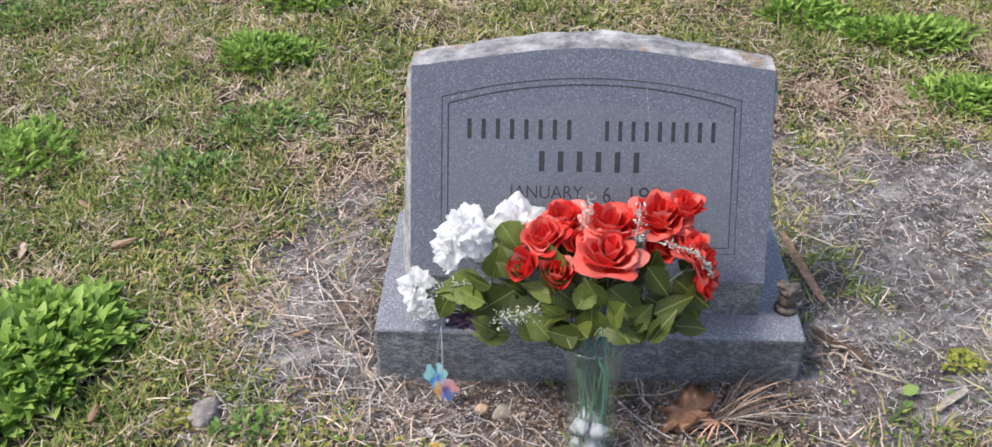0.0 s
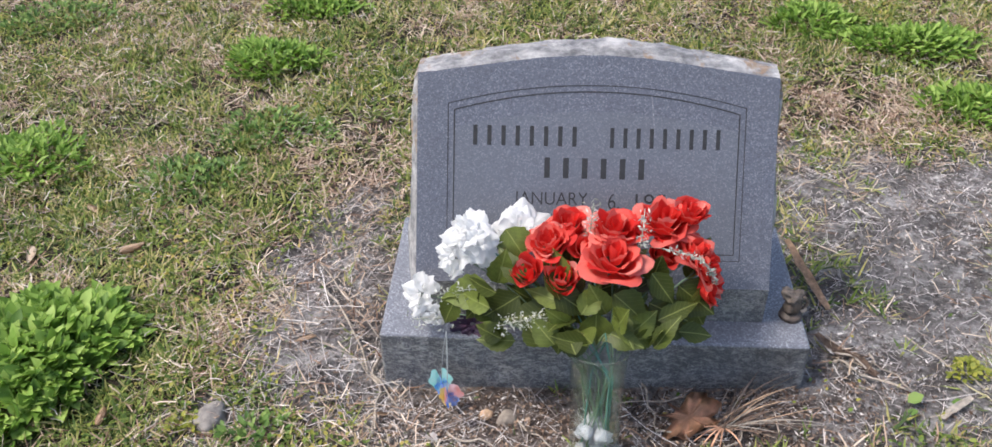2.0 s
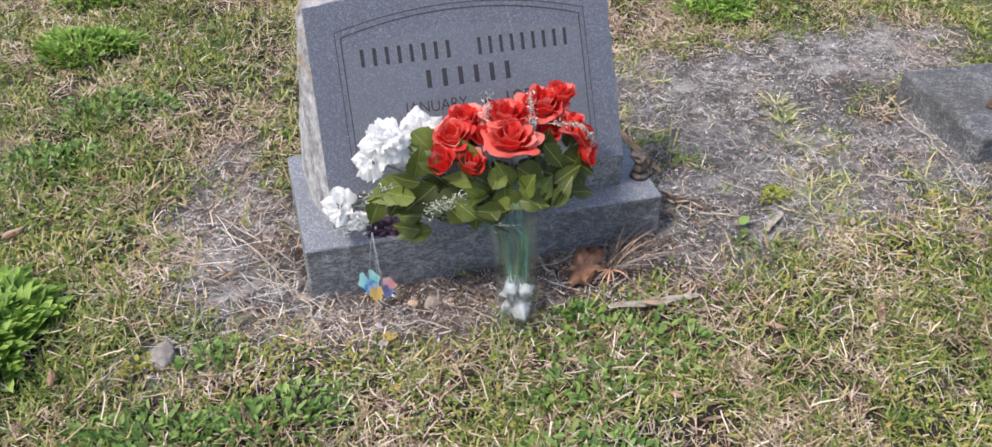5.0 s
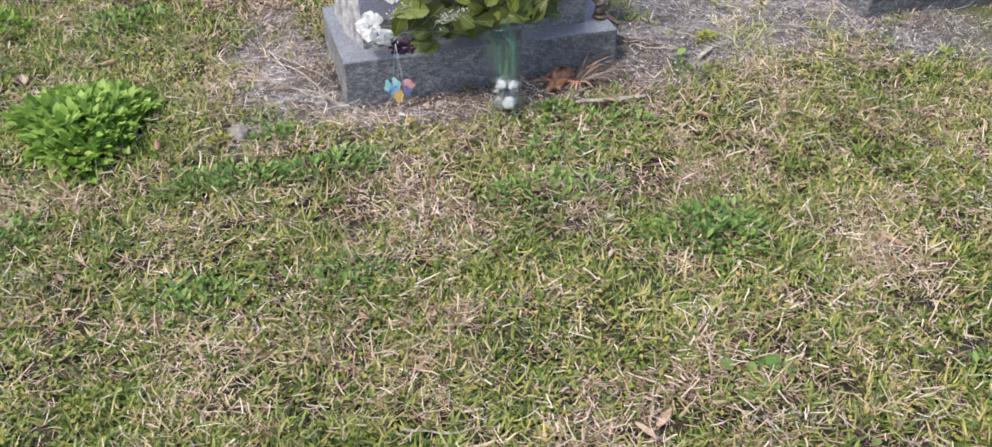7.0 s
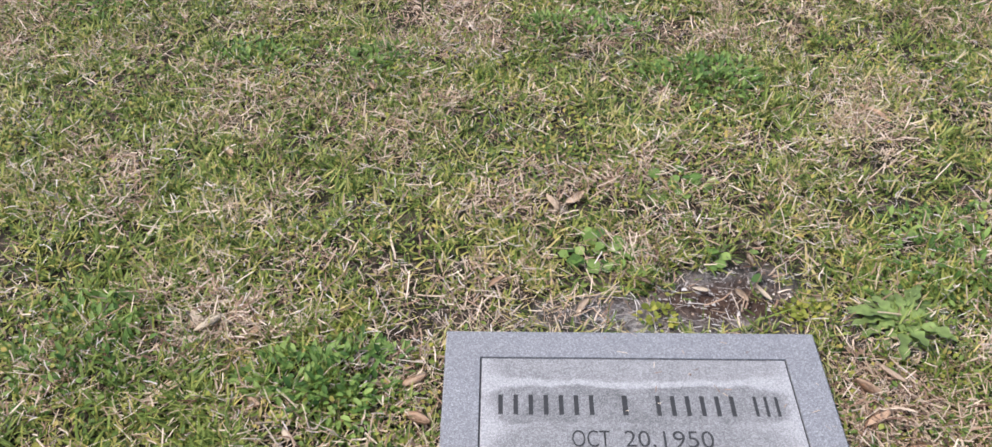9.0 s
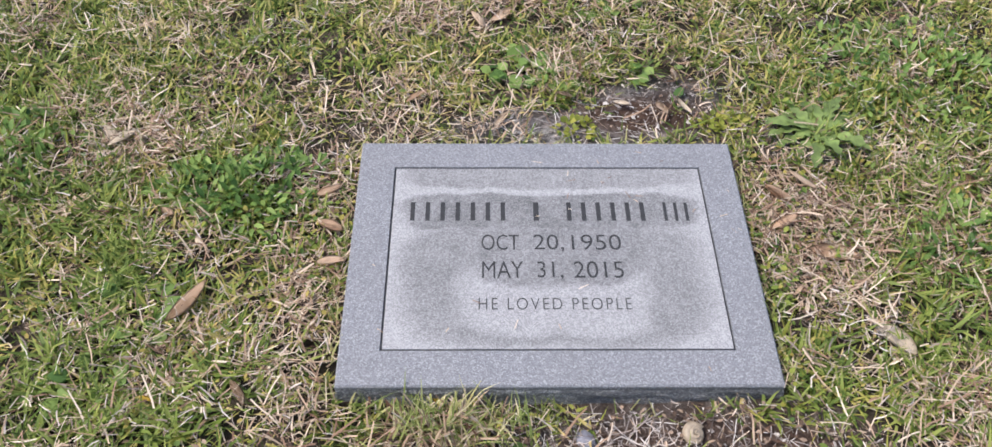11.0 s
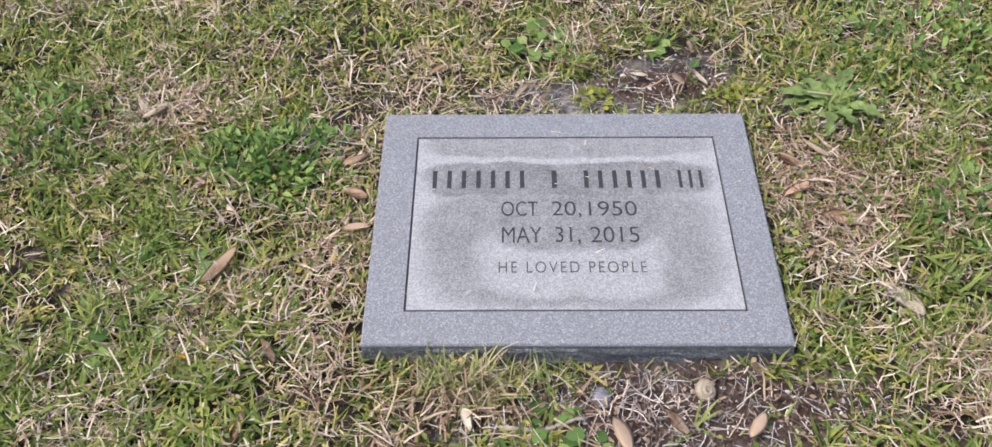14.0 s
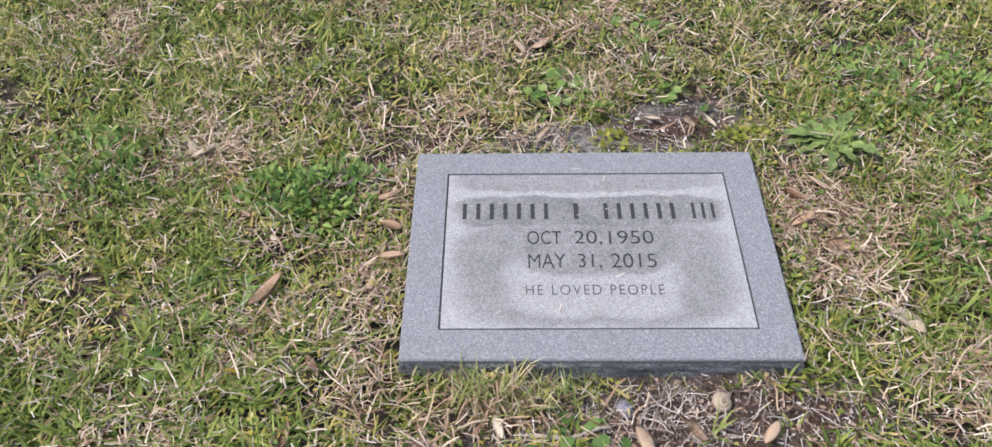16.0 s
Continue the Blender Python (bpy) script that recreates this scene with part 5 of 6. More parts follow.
bark_strip(lie((0.765, 0.37), (0.825, 0.195), 0.05, 0.012), 0.02, "split brown bark strip leaning by the base", M_BARK)
bark_strip(lie((0.785, 0.125), (0.875, 0.03), 0.012, 0.008, 0.014), 0.022, "weathered strip of fibrous bark on bare soil", M_DARKSTEM)
bark_strip(lie((0.525, -0.228), (0.715, -0.234), 0.020, 0.018, 0.006), 0.019, "bleached flat strip of wood on the ground", M_PALEWOOD)
bark_strip(lie((0.66, -0.262), (0.77, -0.27), 0.012, 0.008), 0.01, "pale grey strip of bark on the ground", M_TWIG)
bark_strip(lie((1.02, -0.03), (0.965, -0.075), 0.012, 0.012), 0.014, "short pale strip of bark on bare soil", M_PALEWOOD)
bark_strip(lie((0.945, -0.91), (1.0, -0.98), 0.02, 0.02), 0.014, "dry tan strip of bark in the grass", M_BARK)
bark_strip([(1.70, 0.15, 0.082), (1.73, 0.165, 0.085), (1.77, 0.17, 0.083), (1.80, 0.175, 0.081)], 0.05, "brown flake of bark on the granite block", M_DARKSTEM)
bark_strip(lie((1.38, -0.16), (1.46, -0.24), 0.016, 0.016), 0.013, "short pale strip of bark on bare soil", M_TWIG)

TWIGS = ((-0.45, -0.19, -0.40, -0.13, 0.0025), (-0.20, 0.24, 0.0, -0.07, 0.0028), (-0.22, 0.30, -0.06, 0.09, 0.002), (-0.30, 0.17, -0.03, 0.0, 0.002), (-0.06, 0.06, -0.03, -0.14, 0.003), (0.44, 0.0, 0.47, -0.12, 0.0025), (0.47, -0.12, 0.56, -0.13, 0.0022),
         (0.86, 0.08, 0.93, -0.03, 0.002), (0.95, 0.13, 1.05, -0.02, 0.0018), (0.55, -0.18, 0.62, -0.11, 0.0022), (0.22, -0.10, 0.30, -0.20, 0.002), (0.10, -0.13, 0.22, -0.20, 0.0022), (0.26, -2.215, 0.38, -2.19, 0.004), (0.84, 0.62, 1.02, 0.72, 0.0022),
         (1.57, 0.38, 1.55, 0.20, 0.0028), (1.55, 0.20, 1.53, 0.03, 0.0026), (1.53, 0.03, 1.49, -0.08, 0.002), (0.80, 0.06, 0.92, -0.02, 0.003), (0.78, 0.10, 0.86, 0.04, 0.003), (-0.05, 0.02, -0.03, -0.20, 0.002), (-0.24, 0.12, -0.05, 0.02, 0.0018),
         (0.55, -0.03, 0.40, -0.05, 0.0018), (-0.15, -1.15, -0.02, -1.19, 0.0022), (1.3, 0.05, 1.42, 0.0, 0.0025))
for k, (x0, y0, x1, y1, r) in enumerate(TWIGS):
    tagged(part("twig", tube(lie((x0, y0), (x1, y1), 0.012, 0.015, 0.02, 9), r, 6, 0.6), M_TWIG, None, "", True), "thin grey dry twig on the ground", "twig", "dry twigs on the ground")


def stem_fan():
    """A spray of dead stems laid in a fan."""
    st = thing("dead_stem_fan", pose(0.575, -0.115, 0.002), "fan of dead brown flower stems against the base", "dead stems")
    rnd = random.Random(8)
    for k in range(34):
        a = radians(rnd.uniform(-15, 75))
        L = rnd.uniform(0.09, 0.19)
        b = Vector((L * math.cos(a), min(0.108, L * math.sin(a)), rnd.uniform(0.0, 0.035)))
        part("stem", tube(bend((rnd.uniform(-0.015, 0.015), rnd.uniform(-0.01, 0.01), rnd.uniform(0, 0.012)), b, (0, rnd.uniform(-0.01, 0.01), 0.01), 5), rnd.uniform(0.0008, 0.0015), 5, 0.5), rnd.choice((M_TWIG, M_DARKSTEM, M_DARKSTEM, M_BARK)), st, "", True)
    for k in range(7):
        a = radians(rnd.uniform(180, 320))
        part("stem", tube(bend((0, 0, 0.006), (0.07 * math.cos(a), 0.05 * math.sin(a), 0.008), (0, 0, 0.01), 5), 0.002, 5, 0.5), M_REDLEAF, st, "red-brown broken stem", True)


stem_fan()


# ---- weeds ----
def leaf_cloud(c, d, up, L, W, fold=0.25, droop=0.3):
    """Pointed oval leaves as arrays: base places c, directions d, facing up, lengths and widths."""
    n = len(c)
    d = d / np.linalg.norm(d, axis=1)[:, None]
    s = np.cross(d, up)
    s /= np.linalg.norm(s, axis=1)[:, None] + 1e-9
    nn = np.cross(s, d)
    L, W = L[:, None], W[:, None]

    def at(a, b, h):
        return c + d * L * a + s * W * b + nn * (L * h)
    V = [at(0, 0, 0), at(0.3, -0.42, fold * 0.3), at(0.3, 0, 0.0), at(0.3, 0.42, fold * 0.3), at(0.66, -0.45, fold * 0.3 - droop * 0.12), at(0.66, 0, -droop * 0.12), at(0.66, 0.45, fold * 0.3 - droop * 0.12), at(1.0, 0, -droop * 0.35)]
    V = np.stack(V, 1).reshape(-1, 3)
    o = (np.arange(n) * 8)[:, None]
    tris = np.concatenate([o + np.array(t) for t in ((0, 2, 1), (0, 3, 2), (4, 5, 7), (5, 6, 7))])
    quads = np.concatenate([o + np.array(q) for q in ((1, 2, 5, 4), (2, 3, 6, 5))])
    return V, [tris, quads]


def weed(name, x, y, rx, ry, h, n, L, W, mat, label, rise=0.8):
    r = np.random.default_rng(int(abs(x * 1000 + y * 77)) + 3)
    a, q = r.uniform(0, 2 * np.pi, n), np.sqrt(r.uniform(0, 1, n))
    edge = 0.82 + 0.3 * np.sin(a * 3 + x * 9) * 0.5 + 0.2 * np.sin(a * 7 + y * 5) * 0.5
    px, py = q * rx * edge * np.cos(a), q * ry * edge * np.sin(a)
    dome = h * np.sqrt(np.clip(1 - q ** 2, 0, 1))
    lump_ = 0.75 + 0.5 * value_noise(px + x, py + y, 22, 5)
    pz = dome * lump_ * r.uniform(0.55, 1, n) + 0.004
    pz = np.maximum(pz + ground_z(px + x, py + y) - gz(x, y), ground_z(px + x, py + y) - gz(x, y) + 0.004)
    d = np.stack([px / rx + r.normal(0, 0.55, n), py / ry + r.normal(0, 0.55, n), r.uniform(0.15, 1.3, n) * rise], 1)
    up = np.stack([r.normal(0, 0.3, n), r.normal(0, 0.3, n), np.ones(n)], 1)
    LL, WW, C = L * r.uniform(0.6, 1.25, n), W * r.uniform(0.7, 1.2, n), np.stack([px, py, pz], 1)
    st = thing(name, Matrix.Translation((x, y, gz(x, y))), label, "weed", "weed clumps in the turf")
    # the outermost leaves singly, the rest of the mound joined
    single = np.zeros(n, bool)
    single[np.argsort(-pz + 0.3 * np.abs(px))[:min(n, 300 if n > 1000 else (n if n < 60 else 70))]] = True
    unit, P1 = leaf_cloud(np.zeros((1, 3)), np.array([[0.0, 1, 0]]), np.array([[0.0, 0, 1]]), np.ones(1), np.ones(1) * W / L)
    me = np_mesh("leaf", unit, P1, mat)
    for k in np.nonzero(single)[0]:
        yv = Vector(d[k]).normalized()
        xv = yv.cross(Vector(up[k])).normalized()
        part("leaf", me, None, st).matrix_local = Matrix.Translation(C[k]) @ Matrix((xv, yv, xv.cross(yv))).transposed().to_4x4() @ Matrix.Diagonal((LL[k], LL[k], LL[k], 1))
    if not single.all():
        s = ~single
        V, P = leaf_cloud(C[s], d[s], up[s], LL[s], WW[s])
        tagged(part("foliage", np_mesh("foliage", V, P, mat), None, st), kind="stuff")


weed("broadleaf_weed", -0.69, 0.0, 0.165, 0.225, 0.046, 1300, 0.042, 0.020, M_WEED, "dense mound of bright green broadleaf weed")
weed("broadleaf_weed", -1.02, -0.085, 0.14, 0.11, 0.04, 560, 0.032, 0.012, M_WEED, "low mound of bright green broadleaf weed")
for x, y, rx, ry, h, n in ((-0.54, 1.19, 0.15, 0.10, 0.05, 620), (-0.50, 1.54, 0.16, 0.09, 0.04, 450), (1.06, 1.48, 0.15, 0.09, 0.05, 500), (1.31, 1.35, 0.22, 0.09, 0.055, 850), (1.37, 1.0, 0.13, 0.09, 0.05, 480), (-1.02, 0.66, 0.15, 0.12, 0.045, 520)):
    weed("broadleaf_weed", x, y, rx * 1.12, ry * 1.15, h * 0.8, n, 0.036, 0.011, M_WEED, "fresh green patch of low weed in the turf")
for x, y, rx, ry, h, n in ((-0.60, 0.60, 0.11, 0.08, 0.03, 260), (-0.45, 0.82, 0.13, 0.08, 0.03, 300), (-1.27, 1.44, 0.17, 0.11, 0.035, 360), (-0.37, -0.32, 0.13, 0.05, 0.028, 260), (-0.14, -0.33, 0.13, 0.05, 0.028, 260), (0.56, -0.31, 0.13, 0.07, 0.032, 170),
                           (0.40, -0.40, 0.10, 0.05, 0.024, 140), (0.61, -0.80, 0.12, 0.08, 0.04, 380), (-0.12, -1.72, 0.11, 0.075, 0.035, 340), (-0.17, -0.73, 0.09, 0.06, 0.026, 170), (-0.47, -0.71, 0.08, 0.06, 0.026, 150), (0.33, -0.56, 0.14, 0.06, 0.026, 260),
                           (1.04, -1.42, 0.2, 0.12, 0.03, 380), (1.02, -1.83, 0.09, 0.07, 0.03, 200), (-0.52, -1.66, 0.13, 0.1, 0.024, 220), (0.46, -0.215, 0.04, 0.02, 0.02, 70), (-0.23, -0.16, 0.05, 0.03, 0.03, 80), (-0.9, -0.45, 0.15, 0.1, 0.03, 260), (-1.45, 0.2, 0.16, 0.14, 0.035, 300)):
    weed("low_weed", x, y, rx * 1.5, ry * 1.5, h * 0.65, int(n * 1.25), 0.022, 0.0095, M_WEED_DULL, "low dull-green weed patch in the turf")
for x, y, rx, ry, h, n in ((1.04, 0.04, 0.045, 0.03, 0.018, 110), (-0.36, -0.15, 0.05, 0.025, 0.016, 90), (0.67, -1.56, 0.06, 0.04, 0.012, 110), (0.42, -1.57, 0.04, 0.025, 0.012, 60), (0.03, -1.66, 0.04, 0.03, 0.012, 60)):
    weed("yellow_weed", x, y, rx, ry, h, n, 0.012, 0.009, M_WEED_YELLOW, "small yellow-green creeping weed on bare soil", 0.4)
for x, y, n in ((0.34, -1.41, 42), (0.55, -1.43, 9), (0.51, -1.20, 16), (-0.25, -1.96, 18), (-0.28, -2.08, 16), (0.34, -2.225, 22), (0.95, -0.05, 3)):
    weed("round_leaf_weed", x, y, 0.085, 0.055, 0.012, n, 0.026, 0.024, M_WEED_DULL, "scattered round-leaved weed in the turf", 0.25)


def dandelion():
    st = thing("rosette_weed", pose(0.83, -1.585, gz(0.83, -1.585) + 0.003), "flat rosette weed with long lobed leaves", "weed", "weed clumps in the turf")
    rnd = random.Random(21)
    for k in range(28):
        L, W = rnd.uniform(0.04, 0.10), rnd.uniform(0.018, 0.032)
        bm = bmesh.new()
        rows, n = [], 16
        rise = rnd.uniform(0.15, 0.6)
        for i in range(n + 1):
            s = i / n
            w = W * (0.12 + 0.88 * s ** 0.8) * (1 - s ** 5) * (1 + 0.45 * math.sin(s * 21 + k)) * 0.5 + 0.0008
            z = 0.006 + rise * L * math.sin(min(1, s * 1.1) * 1.9) * 0.5 - 0.1 * L * s
            rows.append([bm.verts.new((x * w, s * L, z + abs(x) * w * 0.3)) for x in (-1, 0, 1)])
        for a, b in zip(rows, rows[1:]):
            for j in range(2):
                bm.faces.new((a[j], a[j + 1], b[j + 1], b[j]))
        part("leaf", bm, M_ROSETTE, st, "", True).matrix_local = pose(rnd.uniform(-0.012, 0.012), rnd.uniform(-0.008, 0.008), 0, 0, rnd.uniform(-8, 8), k * 137.5 + rnd.uniform(-25, 25))


dandelion()


# ---- turf ----
def scatter(n, weight, seed):
    """n places over the seen ground, kept by weight(x, y) from 0 to 1."""
    r = np.random.default_rng(seed)
    xs, ys = [], []
    got = 0
    while got < n:
        y = r.uniform(-2.75, 2.15, n)
        half = 1.15 + 0.24 * (y + 2.75)
        x = 0.28 + r.uniform(-1, 1, n) * half
        keep = (r.uniform(0, 1, n) < weight(x, y) * half / 2.35 * np.clip(-edge_out(x, y) / 0.3, 0, 1)) & ~inside_stones(x, y)
        xs.append(x[keep])
        ys.append(y[keep])
        got += int(keep.sum())
    return np.concatenate(xs)[:n], np.concatenate(ys)[:n], r


def blades(name, x, y, r, length, width, tilt, bend_by, mat, label, category, lift=0.0, segs=3, pointed=True, heading=None, wander=0.12):
    """Bent strips of grass."""
    n = len(x)
    z = ground_z(x, y) + lift
    ph = r.uniform(0, 2 * np.pi, n) if heading is None else heading
    th = tilt
    p = np.stack([x, y, z], 1)
    side = np.stack([-np.sin(ph), np.cos(ph), r.uniform(-0.5, 0.5, n)], 1)
    rows, floor = [], ground_z(x, y) + 0.002
    for k in range(segs + 1):
        w = width * (1 - (k / segs) ** 1.6 if pointed else 1 - 0.3 * k / segs) * (0.75 if k == 0 else 1)
        q = p.copy()
        q[:, 2] = np.maximum(q[:, 2], floor)
        if k == segs and pointed:
            rows.append([q])
        else:
            rows.append([q - side * w[:, None] / 2, q + side * w[:, None] / 2])
        step = (length / segs)[:, None]
        p = p + step * np.stack([np.sin(th) * np.cos(ph), np.sin(th) * np.sin(ph), np.cos(th)], 1)
        th = th + bend_by / segs
        ph = ph + r.normal(0, wander, n)
    per = sum(len(q) for q in rows)
    V = np.stack([v for row in rows for v in row], 1).reshape(-1, 3)
    o = (np.arange(n) * per)[:, None]
    polys = [np.concatenate([o + np.array((2 * k, 2 * k + 1, 2 * k + 3, 2 * k + 2)) for k in range(segs - 1 if pointed else segs)])]
    if pointed:
        b = 2 * (segs - 1)
        polys.append(o + np.array((b, b + 1, b + 2)))
    tagged(new(name, np_mesh(name, V, polys, mat)), label, category, kind="stuff")


def tufts(x, y, r, per, spread):
    """Gathers per blades round each place, leaning outwards from it."""
    ph = r.uniform(0, 2 * np.pi, len(x) * per)
    d = np.abs(r.normal(0, spread, len(ph)))
    return np.repeat(x, per) + d * np.cos(ph), np.repeat(y, per) + d * np.sin(ph), ph + r.normal(0, 0.7, len(ph))


def turf():
    tuft = lambda x, y: np.clip((fbm(x, y, 7.0, 71) - 0.33) * 3.0, 0.2, 1)
    green = lambda x, y: np.clip(1 - 1.15 * bare(x, y), 0.012, 1) * (1 - 0.9 * dryness(x, y)) * tuft(x, y)

    def outside(x, y, *more):
        keep = ~inside_stones(x, y)
        return (x[keep], y[keep], *[m[keep] for m in more])
    # green grass: leaning tufts, then single blades
    x, y, r = scatter(19500, green, 1)
    x, y, ph = outside(*tufts(x, y, r, 9, 0.011))
    n = len(x)
    blades("grass", x, y, r, r.uniform(0.013, 0.040, n) * r.choice([0.8, 1.0, 1.35], n), r.uniform(0.0026, 0.0070, n), np.abs(r.normal(0.98, 0.34, n)), r.uniform(-0.2, 0.6, n), M_GRASS, "short patchy green and yellowing cemetery grass", "grass", heading=ph)
    x, y, r = scatter(60000, lambda x, y: np.clip(1 - 1.1 * bare(x, y), 0.03, 1) * (1 - 0.5 * dryness(x, y)) * np.clip((fbm(x, y, 9.0, 63) - 0.32) * 3.2, 0.12, 1), 5)
    n = len(x)
    blades("fine_grass", x, y, r, r.uniform(0.014, 0.034, n), r.uniform(0.0014, 0.003, n), np.abs(r.normal(1.0, 0.35, n)), r.uniform(0.1, 0.9, n), M_GRASS, "fine short green grass blades over the thatch", "grass")
    # coarse fresh tufts here and there
    x, y, r = scatter(2700, lambda x, y: np.clip(1 - 1.2 * bare(x, y), 0, 1) * np.clip((fbm(x, y, 4.0, 61) - 0.4) * 4, 0.08, 1), 15)
    x, y, ph = outside(*tufts(x, y, r, 12, 0.012))
    n = len(x)
    blades("coarse_grass", x, y, r, r.uniform(0.016, 0.042, n), r.uniform(0.003, 0.0078, n), np.abs(r.normal(1.0, 0.3, n)), r.uniform(0.0, 0.7, n), M_BROAD, "scattered coarse fresh green grass tufts", "grass", 0.004, heading=ph)
    # lusher broad-bladed grass round the flat marker
    x, y, r = scatter(1300, lambda x, y: np.clip((-1.35 - y) * 3, 0, 1) * np.clip(np.abs(x - 0.37) * 4 - 1.45, 0.04, 1) * (1 - 0.8 * dryness(x, y)) * np.clip((fbm(x, y, 7.0, 67) - 0.4) * 5, 0.05, 1), 35)
    x, y, ph = outside(*tufts(x, y, r, 8, 0.012))
    n = len(x)
    blades("broad_grass", x, y, r, r.uniform(0.025, 0.06, n), r.uniform(0.003, 0.0068, n), np.abs(r.normal(1.05, 0.3, n)), r.uniform(-0.2, 0.6, n), M_BROAD, "broad-bladed fresh green grass round the marker", "grass", 0.006, heading=ph)
    # dead stalks and thatch
    x, y, r = scatter(24000, lambda x, y: np.clip(1 - 0.88 * bare(x, y), 0, 1) * (0.13 + 0.87 * dryness(x, y)) * (1 - 0.75 * blob(x, y, 0.42, -0.12, 0.46, 0.17)) * np.clip((fbm(x, y, 10.0, 83) - 0.3) * 2.6, 0.1, 1), 2)
    x, y, ph = outside(*tufts(x, y, r, 5, 0.014))
    n = len(x)
    blades("dead_grass", x, y, r, r.uniform(0.010, 0.045, n) * r.choice([0.7, 1.0, 1.25], n), 0.0007 + 0.0027 * r.uniform(0, 1, n) ** 2, r.normal(1.36, 0.22, n), r.uniform(-0.2, 0.2, n), M_STRAW, "matted dry straw-coloured grass stalks on the ground", "dead grass", r.uniform(0.001, 0.02, n), 3, False, ph, 0.13)
    # broken grey bits lying on the turf
    x, y, r = scatter(20000, lambda x, y: np.clip(1 - 1.1 * bare(x, y), 0, 1) * np.clip((fbm(x, y, 6.0, 91) - 0.38) * 4, 0.1, 1), 26)
    n = len(x)
    blades("thatch_bits", x, y, r, r.uniform(0.008, 0.032, n), r.uniform(0.0008, 0.0026, n), r.normal(1.42, 0.2, n), r.uniform(-0.3, 0.3, n), M_CHAFF, "broken grey-white grass bits lying on the turf", "dead grass", r.uniform(0.008, 0.028, n), 2, False, None, 0.25)
    # broken straw and chaff over the bare soil
    x, y, r = scatter(10500, lambda x, y: np.clip(bare(x, y), 0.0, 1) * (1 - 0.35 * blob(x, y, 0.45, -0.10, 0.46, 0.16)) * (1 - 0.55 * blob(x, y, 1.25, 0.36, 0.45, 0.34)) * (1 - 0.6 * blob(x, y, 0.57, -1.52, 0.15, 0.09)) * np.clip((fbm(x, y, 8.0, 41) - 0.25) * 2.5, 0.1, 1), 6)
    n = len(x)
    blades("chaff", x, y, r, r.uniform(0.006, 0.03, n) * r.choice([0.6, 1.0, 1.8], n), r.uniform(0.0006, 0.002, n), r.normal(1.5, 0.12, n), r.uniform(-0.4, 0.4, n), M_GREYCHAFF, "broken grey straw and chaff on bare soil", "dead grass", r.uniform(0.001, 0.008, n), 2, False)
    # crumbs of soil, lichen and bark
    x, y, r = scatter(13000, lambda x, y: np.clip(bare(x, y), 0.01, 1) * np.clip((fbm(x, y, 14.0, 43) - 0.3) * 2.5, 0.05, 1), 8)
    n = len(x)
    c = np.stack([x, y, ground_z(x, y) + 0.002], 1)
    a, b = r.normal(0, 1, (n, 3)) * (1, 1, 0.45), r.normal(0, 1, (n, 3)) * (1, 1, 0.45)
    s = r.uniform(0.001, 0.0035, n)[:, None]
    V = np.stack([c - a * s, c + b * s * 0.8, c + a * s * 0.9 + (0, 0, 0.001), c + (0, 0, 1) * s * 1.2], 1).reshape(-1, 3)
    o = (np.arange(n) * 4)[:, None]
    tagged(new("soil_crumbs", np_mesh("soil_crumbs", V, [np.concatenate([o + np.array(t) for t in ((0, 1, 3), (1, 2, 3), (2, 0, 3))])], M_GREYCHAFF)), "grey crumbs of soil and lichen on bare ground", "soil", kind="stuff")
    # brown flakes of leaf and bark before the base
    x, y, r = scatter(7600, lambda x, y: np.maximum(np.maximum(0.95 * blob(x, y, 0.42, -0.12, 0.5, 0.18), 0.6 * blob(x, y, 0.48, -2.175, 0.26, 0.08)), np.maximum(0.75 * blob(x, y, 0.75, -1.76, 0.09, 0.2), np.maximum(0.7 * blob(x, y, 0.01, -1.78, 0.05, 0.16), 0.02))), 28)
    n = len(x)
    d = np.stack([r.normal(0, 1, n), r.normal(0, 1, n), r.normal(0.05, 0.25, n)], 1)
    up = np.stack([r.normal(0, 0.5, n), r.normal(0, 0.5, n), np.ones(n)], 1)
    V, P = leaf_cloud(np.stack([x, y, ground_z(x, y) + r.uniform(0.003, 0.009, n) + 0.008 * (y < -1)], 1), d, up, r.uniform(0.004, 0.014, n), r.uniform(0.002, 0.006, n))
    tagged(new("leaf_litter", np_mesh("leaf_litter", V, P, M_LITTER)), "crumbled brown leaf and bark litter by the stones", "litter", kind="stuff")
    # longer loose straws beside the headstone
    r = np.random.default_rng(9)
    x = np.concatenate([r.normal(-0.16, 0.11, 380), r.normal(1.0, 0.25, 110), r.normal(0.35, 0.3, 45)])
    y = np.concatenate([r.normal(0.10, 0.2, 380), r.normal(0.4, 0.35, 110), r.normal(-0.12, 0.05, 45)])
    x, y = outside(x, y)
    n = len(x)
    blades("loose_straw", x, y, r, r.uniform(0.04, 0.11, n), r.uniform(0.0009, 0.0018, n), r.normal(1.48, 0.08, n), r.uniform(-0.15, 0.2, n), M_GREYCHAFF, "long loose pale straws beside the headstone", "dead grass", r.uniform(0.004, 0.014, n), 3, False)
    # coarser grass round about
    r = np.random.default_rng(19)
    n = 160000
    x, y = r.uniform(-6.5, 7.0, n), r.uniform(-8.0, 7.0, n)
    e = edge_out(x, y)
    keep = (e > -0.25) & (r.uniform(0, 1, n) < np.clip((e + 0.25) / 0.4, 0, 1) * np.exp(-np.maximum(e, 0) / 1.6)) & ~inside_stones(x, y)
    x, y = x[keep], y[keep]
    n = len(x)
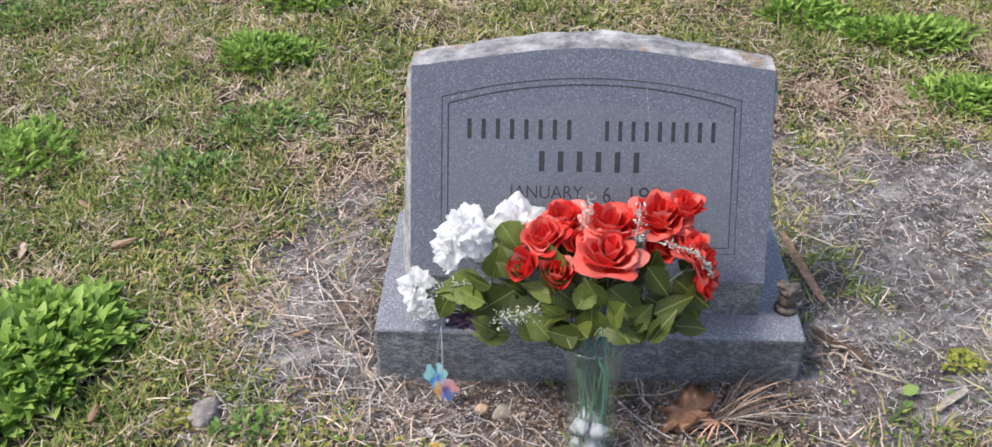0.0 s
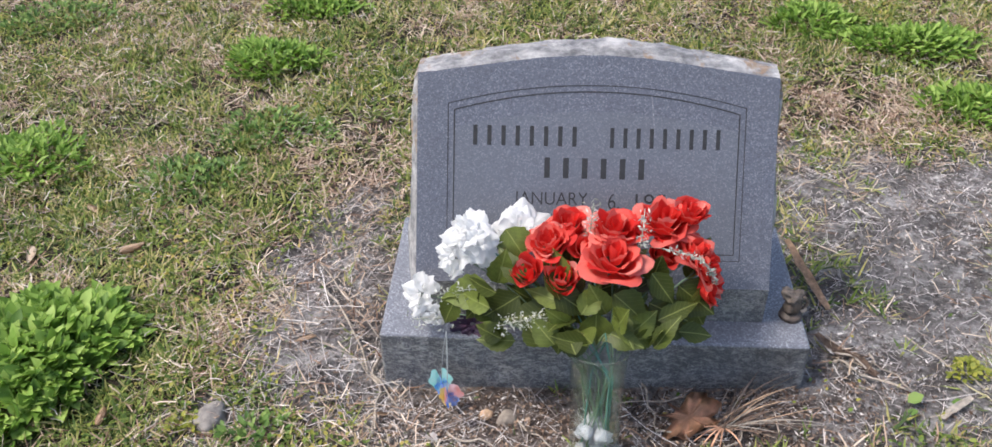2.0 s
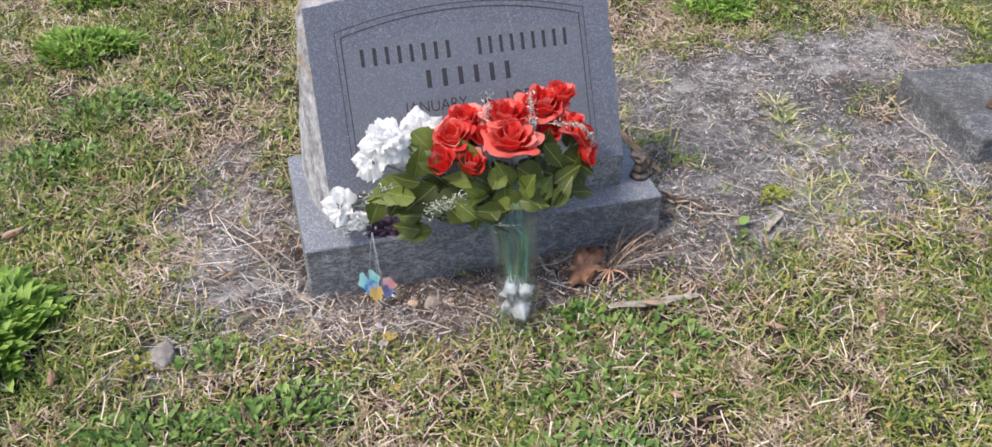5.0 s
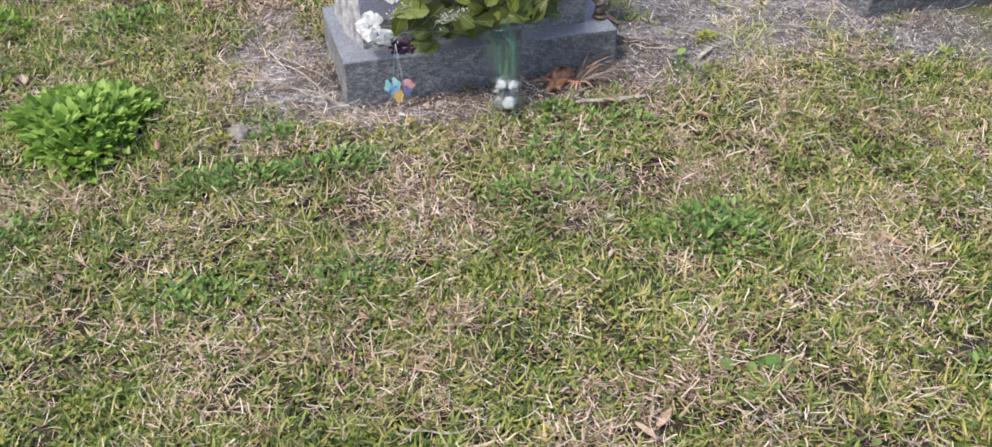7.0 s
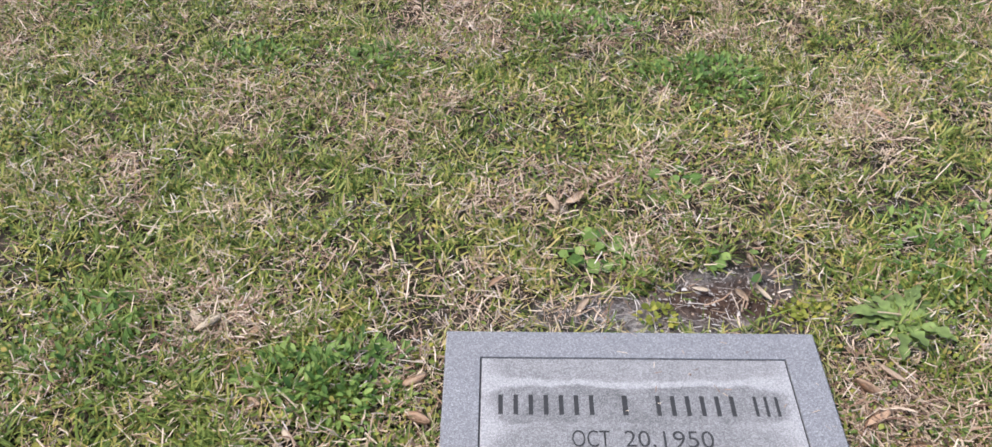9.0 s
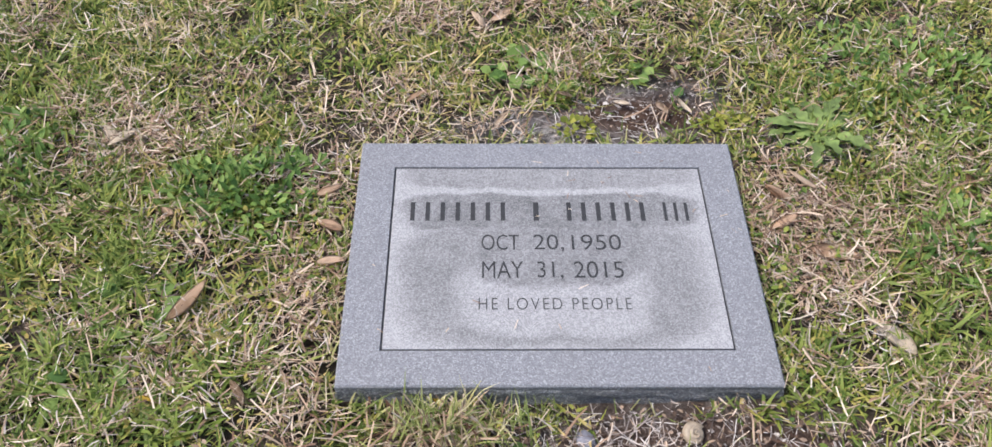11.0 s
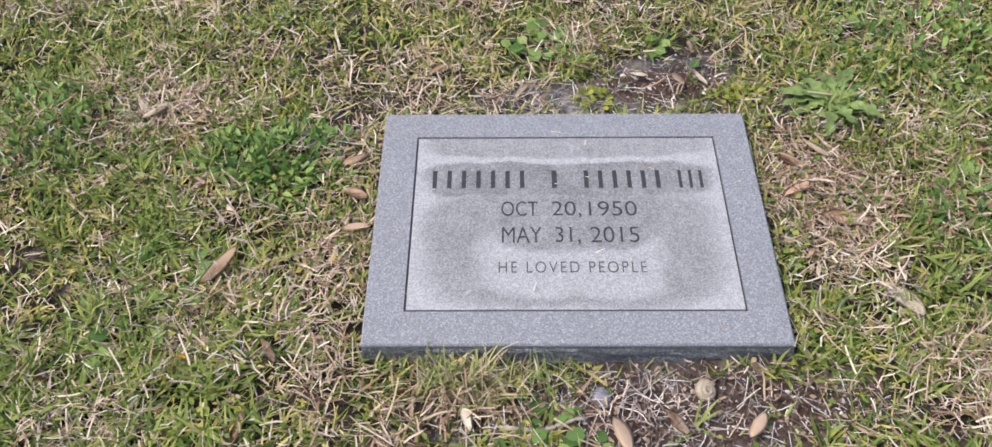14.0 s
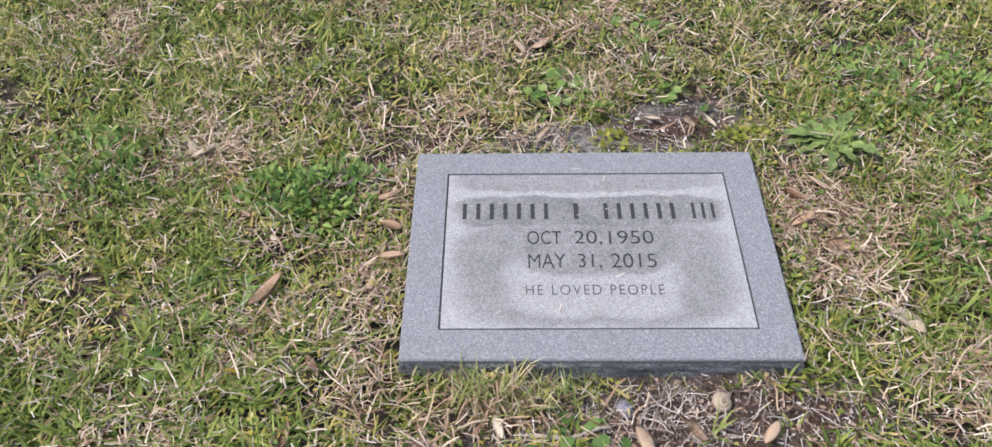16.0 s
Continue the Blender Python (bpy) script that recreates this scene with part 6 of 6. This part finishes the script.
    blades("rough_grass", x, y, r, r.uniform(0.03, 0.075, n), r.uniform(0.004, 0.009, n), np.abs(r.normal(0.9, 0.35, n)), r.uniform(0.1, 0.9, n), M_GRASS, "patchy cemetery grass farther off", "grass")
    # tiny creeping leaves
    x, y, r = scatter(46000, lambda x, y: np.clip(1 - 1.1 * bare(x, y), 0.02, 1) * np.clip((fbm(x, y, 5.0, 97) - 0.42) * 3.5, 0.03, 1), 3)
    n = len(x)
    d = np.stack([r.normal(0, 1, n), r.normal(0, 1, n), r.normal(0.25, 0.35, n)], 1)
    up = np.stack([r.normal(0, 0.4, n), r.normal(0, 0.4, n), np.ones(n)], 1)
    V, P = leaf_cloud(np.stack([x, y, ground_z(x, y) + r.uniform(0.004, 0.022, n)], 1), d, up, r.uniform(0.006, 0.014, n), r.uniform(0.004, 0.009, n))
    tagged(new("creeping_weed", np_mesh("creeping_weed", V, P, M_CLOVER)), "tiny creeping yellow-green leaves between the grass", "weed", kind="stuff")
    # pale runners of grass over the bare soil between the graves
    r = np.random.default_rng(44)
    for cx, cy, n, sp in ((1.26, 0.42, 46, 0.022), (1.235, 0.33, 46, 0.02), (1.215, 0.25, 30, 0.018), (1.16, 0.07, 60, 0.03), (1.14, 0.0, 60, 0.035), (1.12, -0.07, 60, 0.035), (1.21, 0.02, 30, 0.03), (0.96, 0.62, 36, 0.03), (1.44, 0.02, 30, 0.03)):
        x, y = r.normal(cx, sp, n), r.normal(cy, sp, n)
        blades("grass_runner", x, y, r, r.uniform(0.025, 0.06, n), r.uniform(0.0025, 0.0055, n), np.abs(r.normal(1.15, 0.25, n)), r.uniform(-0.2, 0.4, n), M_PALEGRASS, "pale thin grass runner on bare soil", "grass", heading=np.arctan2(y - cy, x - cx) + r.normal(0, 0.5, n))
    # grass tufts that lean over the marker's front edge
    r = np.random.default_rng(4)
    n = 200
    x = np.concatenate([r.normal(0.20, 0.026, 125), r.uniform(0.07, 0.33, n - 125)])
    y = np.minimum(-2.112, r.normal(-2.135, 0.018, n))
    blades("tall_tuft", x, y, r, r.uniform(0.035, 0.085, n), r.uniform(0.002, 0.0048, n), np.abs(r.normal(0.5, 0.35, n)), r.uniform(0.4, 1.6, n), M_PALEGRASS, "longer yellowing grass against the marker edge", "grass", 0.006)
    # grass creeping up to the marker's other edges
    n = 700
    side = r.integers(0, 4, n)
    a = r.uniform(-1, 1, n)
    x = np.where(side < 2, 0.364 + a * 0.31, np.where(side == 2, 0.364 - 0.318, 0.364 + 0.318)) + r.normal(0, 0.006, n)
    y = np.where(side < 2, np.where(side == 0, -1.614, -2.112), -1.86 + a * 0.24) + r.normal(0, 0.005, n)
    keep = (~inside_stones(x, y)) & ~((side == 1) & (a > 0.1) & (r.uniform(0, 1, n) < 0.8))
    x, y = x[keep], y[keep]
    n = len(x)
    blades("edge_grass", x, y, r, r.uniform(0.02, 0.05, n), r.uniform(0.0015, 0.004, n), np.abs(r.normal(0.7, 0.35, n)), r.uniform(0.0, 1.0, n), M_PALEGRASS, "short yellowing grass along the marker edges", "grass")
    n = 260
    x, y = r.normal(0.20, 0.05, n), np.minimum(-2.112, r.normal(-2.15, 0.03, n))
    blades("dry_tuft", x, y, r, r.uniform(0.03, 0.07, n), r.uniform(0.001, 0.0034, n), np.abs(r.normal(0.75, 0.4, n)), r.uniform(0.1, 1.0, n), M_STRAW, "dry straw tuft leaning on the marker edge", "dead grass", r.uniform(0, 0.012, n), 3, False)
    # bleached roots on the brown soil before the marker
    n = 110
    x, y = r.normal(0.45, 0.055, n), np.minimum(-2.118, r.normal(-2.165, 0.028, n))
    blades("pale_roots", x, y, r, r.uniform(0.02, 0.06, n), r.uniform(0.0008, 0.0018, n), r.normal(1.4, 0.18, n), r.uniform(-0.5, 0.5, n), M_CHAFF, "bleached fibrous roots on brown soil by the marker", "dead grass", r.uniform(0.004, 0.016, n), 5, False, None, 0.5)

    # clippings blown onto the marker
    r = np.random.default_rng(14)
    n = 26
    x, y = r.uniform(0.08, 0.65, n), r.uniform(-2.08, -1.64, n)
    x[:3], y[:3] = (0.40, 0.395, 0.55), (-1.715, -1.70, -1.67)
    ph, L = r.uniform(0, 6.28, n), r.uniform(0.004, 0.02, n)
    w = 0.0006
    dx, dy, nx, ny = L * np.cos(ph), L * np.sin(ph), -np.sin(ph) * w, np.cos(ph) * w
    z = np.full(n, 0.0235)
    V = np.stack([np.stack([x + a * dx + b * nx, y + a * dy + b * ny, z + 0.0012 * abs(a)], 1) for a, b in ((-0.5, -1), (0.5, -1), (0.5, 1), (-0.5, 1))], 1).reshape(-1, 3)
    tagged(new("clippings", np_mesh("clippings", V, [np.arange(n * 4).reshape(-1, 4)], M_STRAW)), "few dry grass clippings on the granite marker", "dead grass", kind="stuff")


turf()
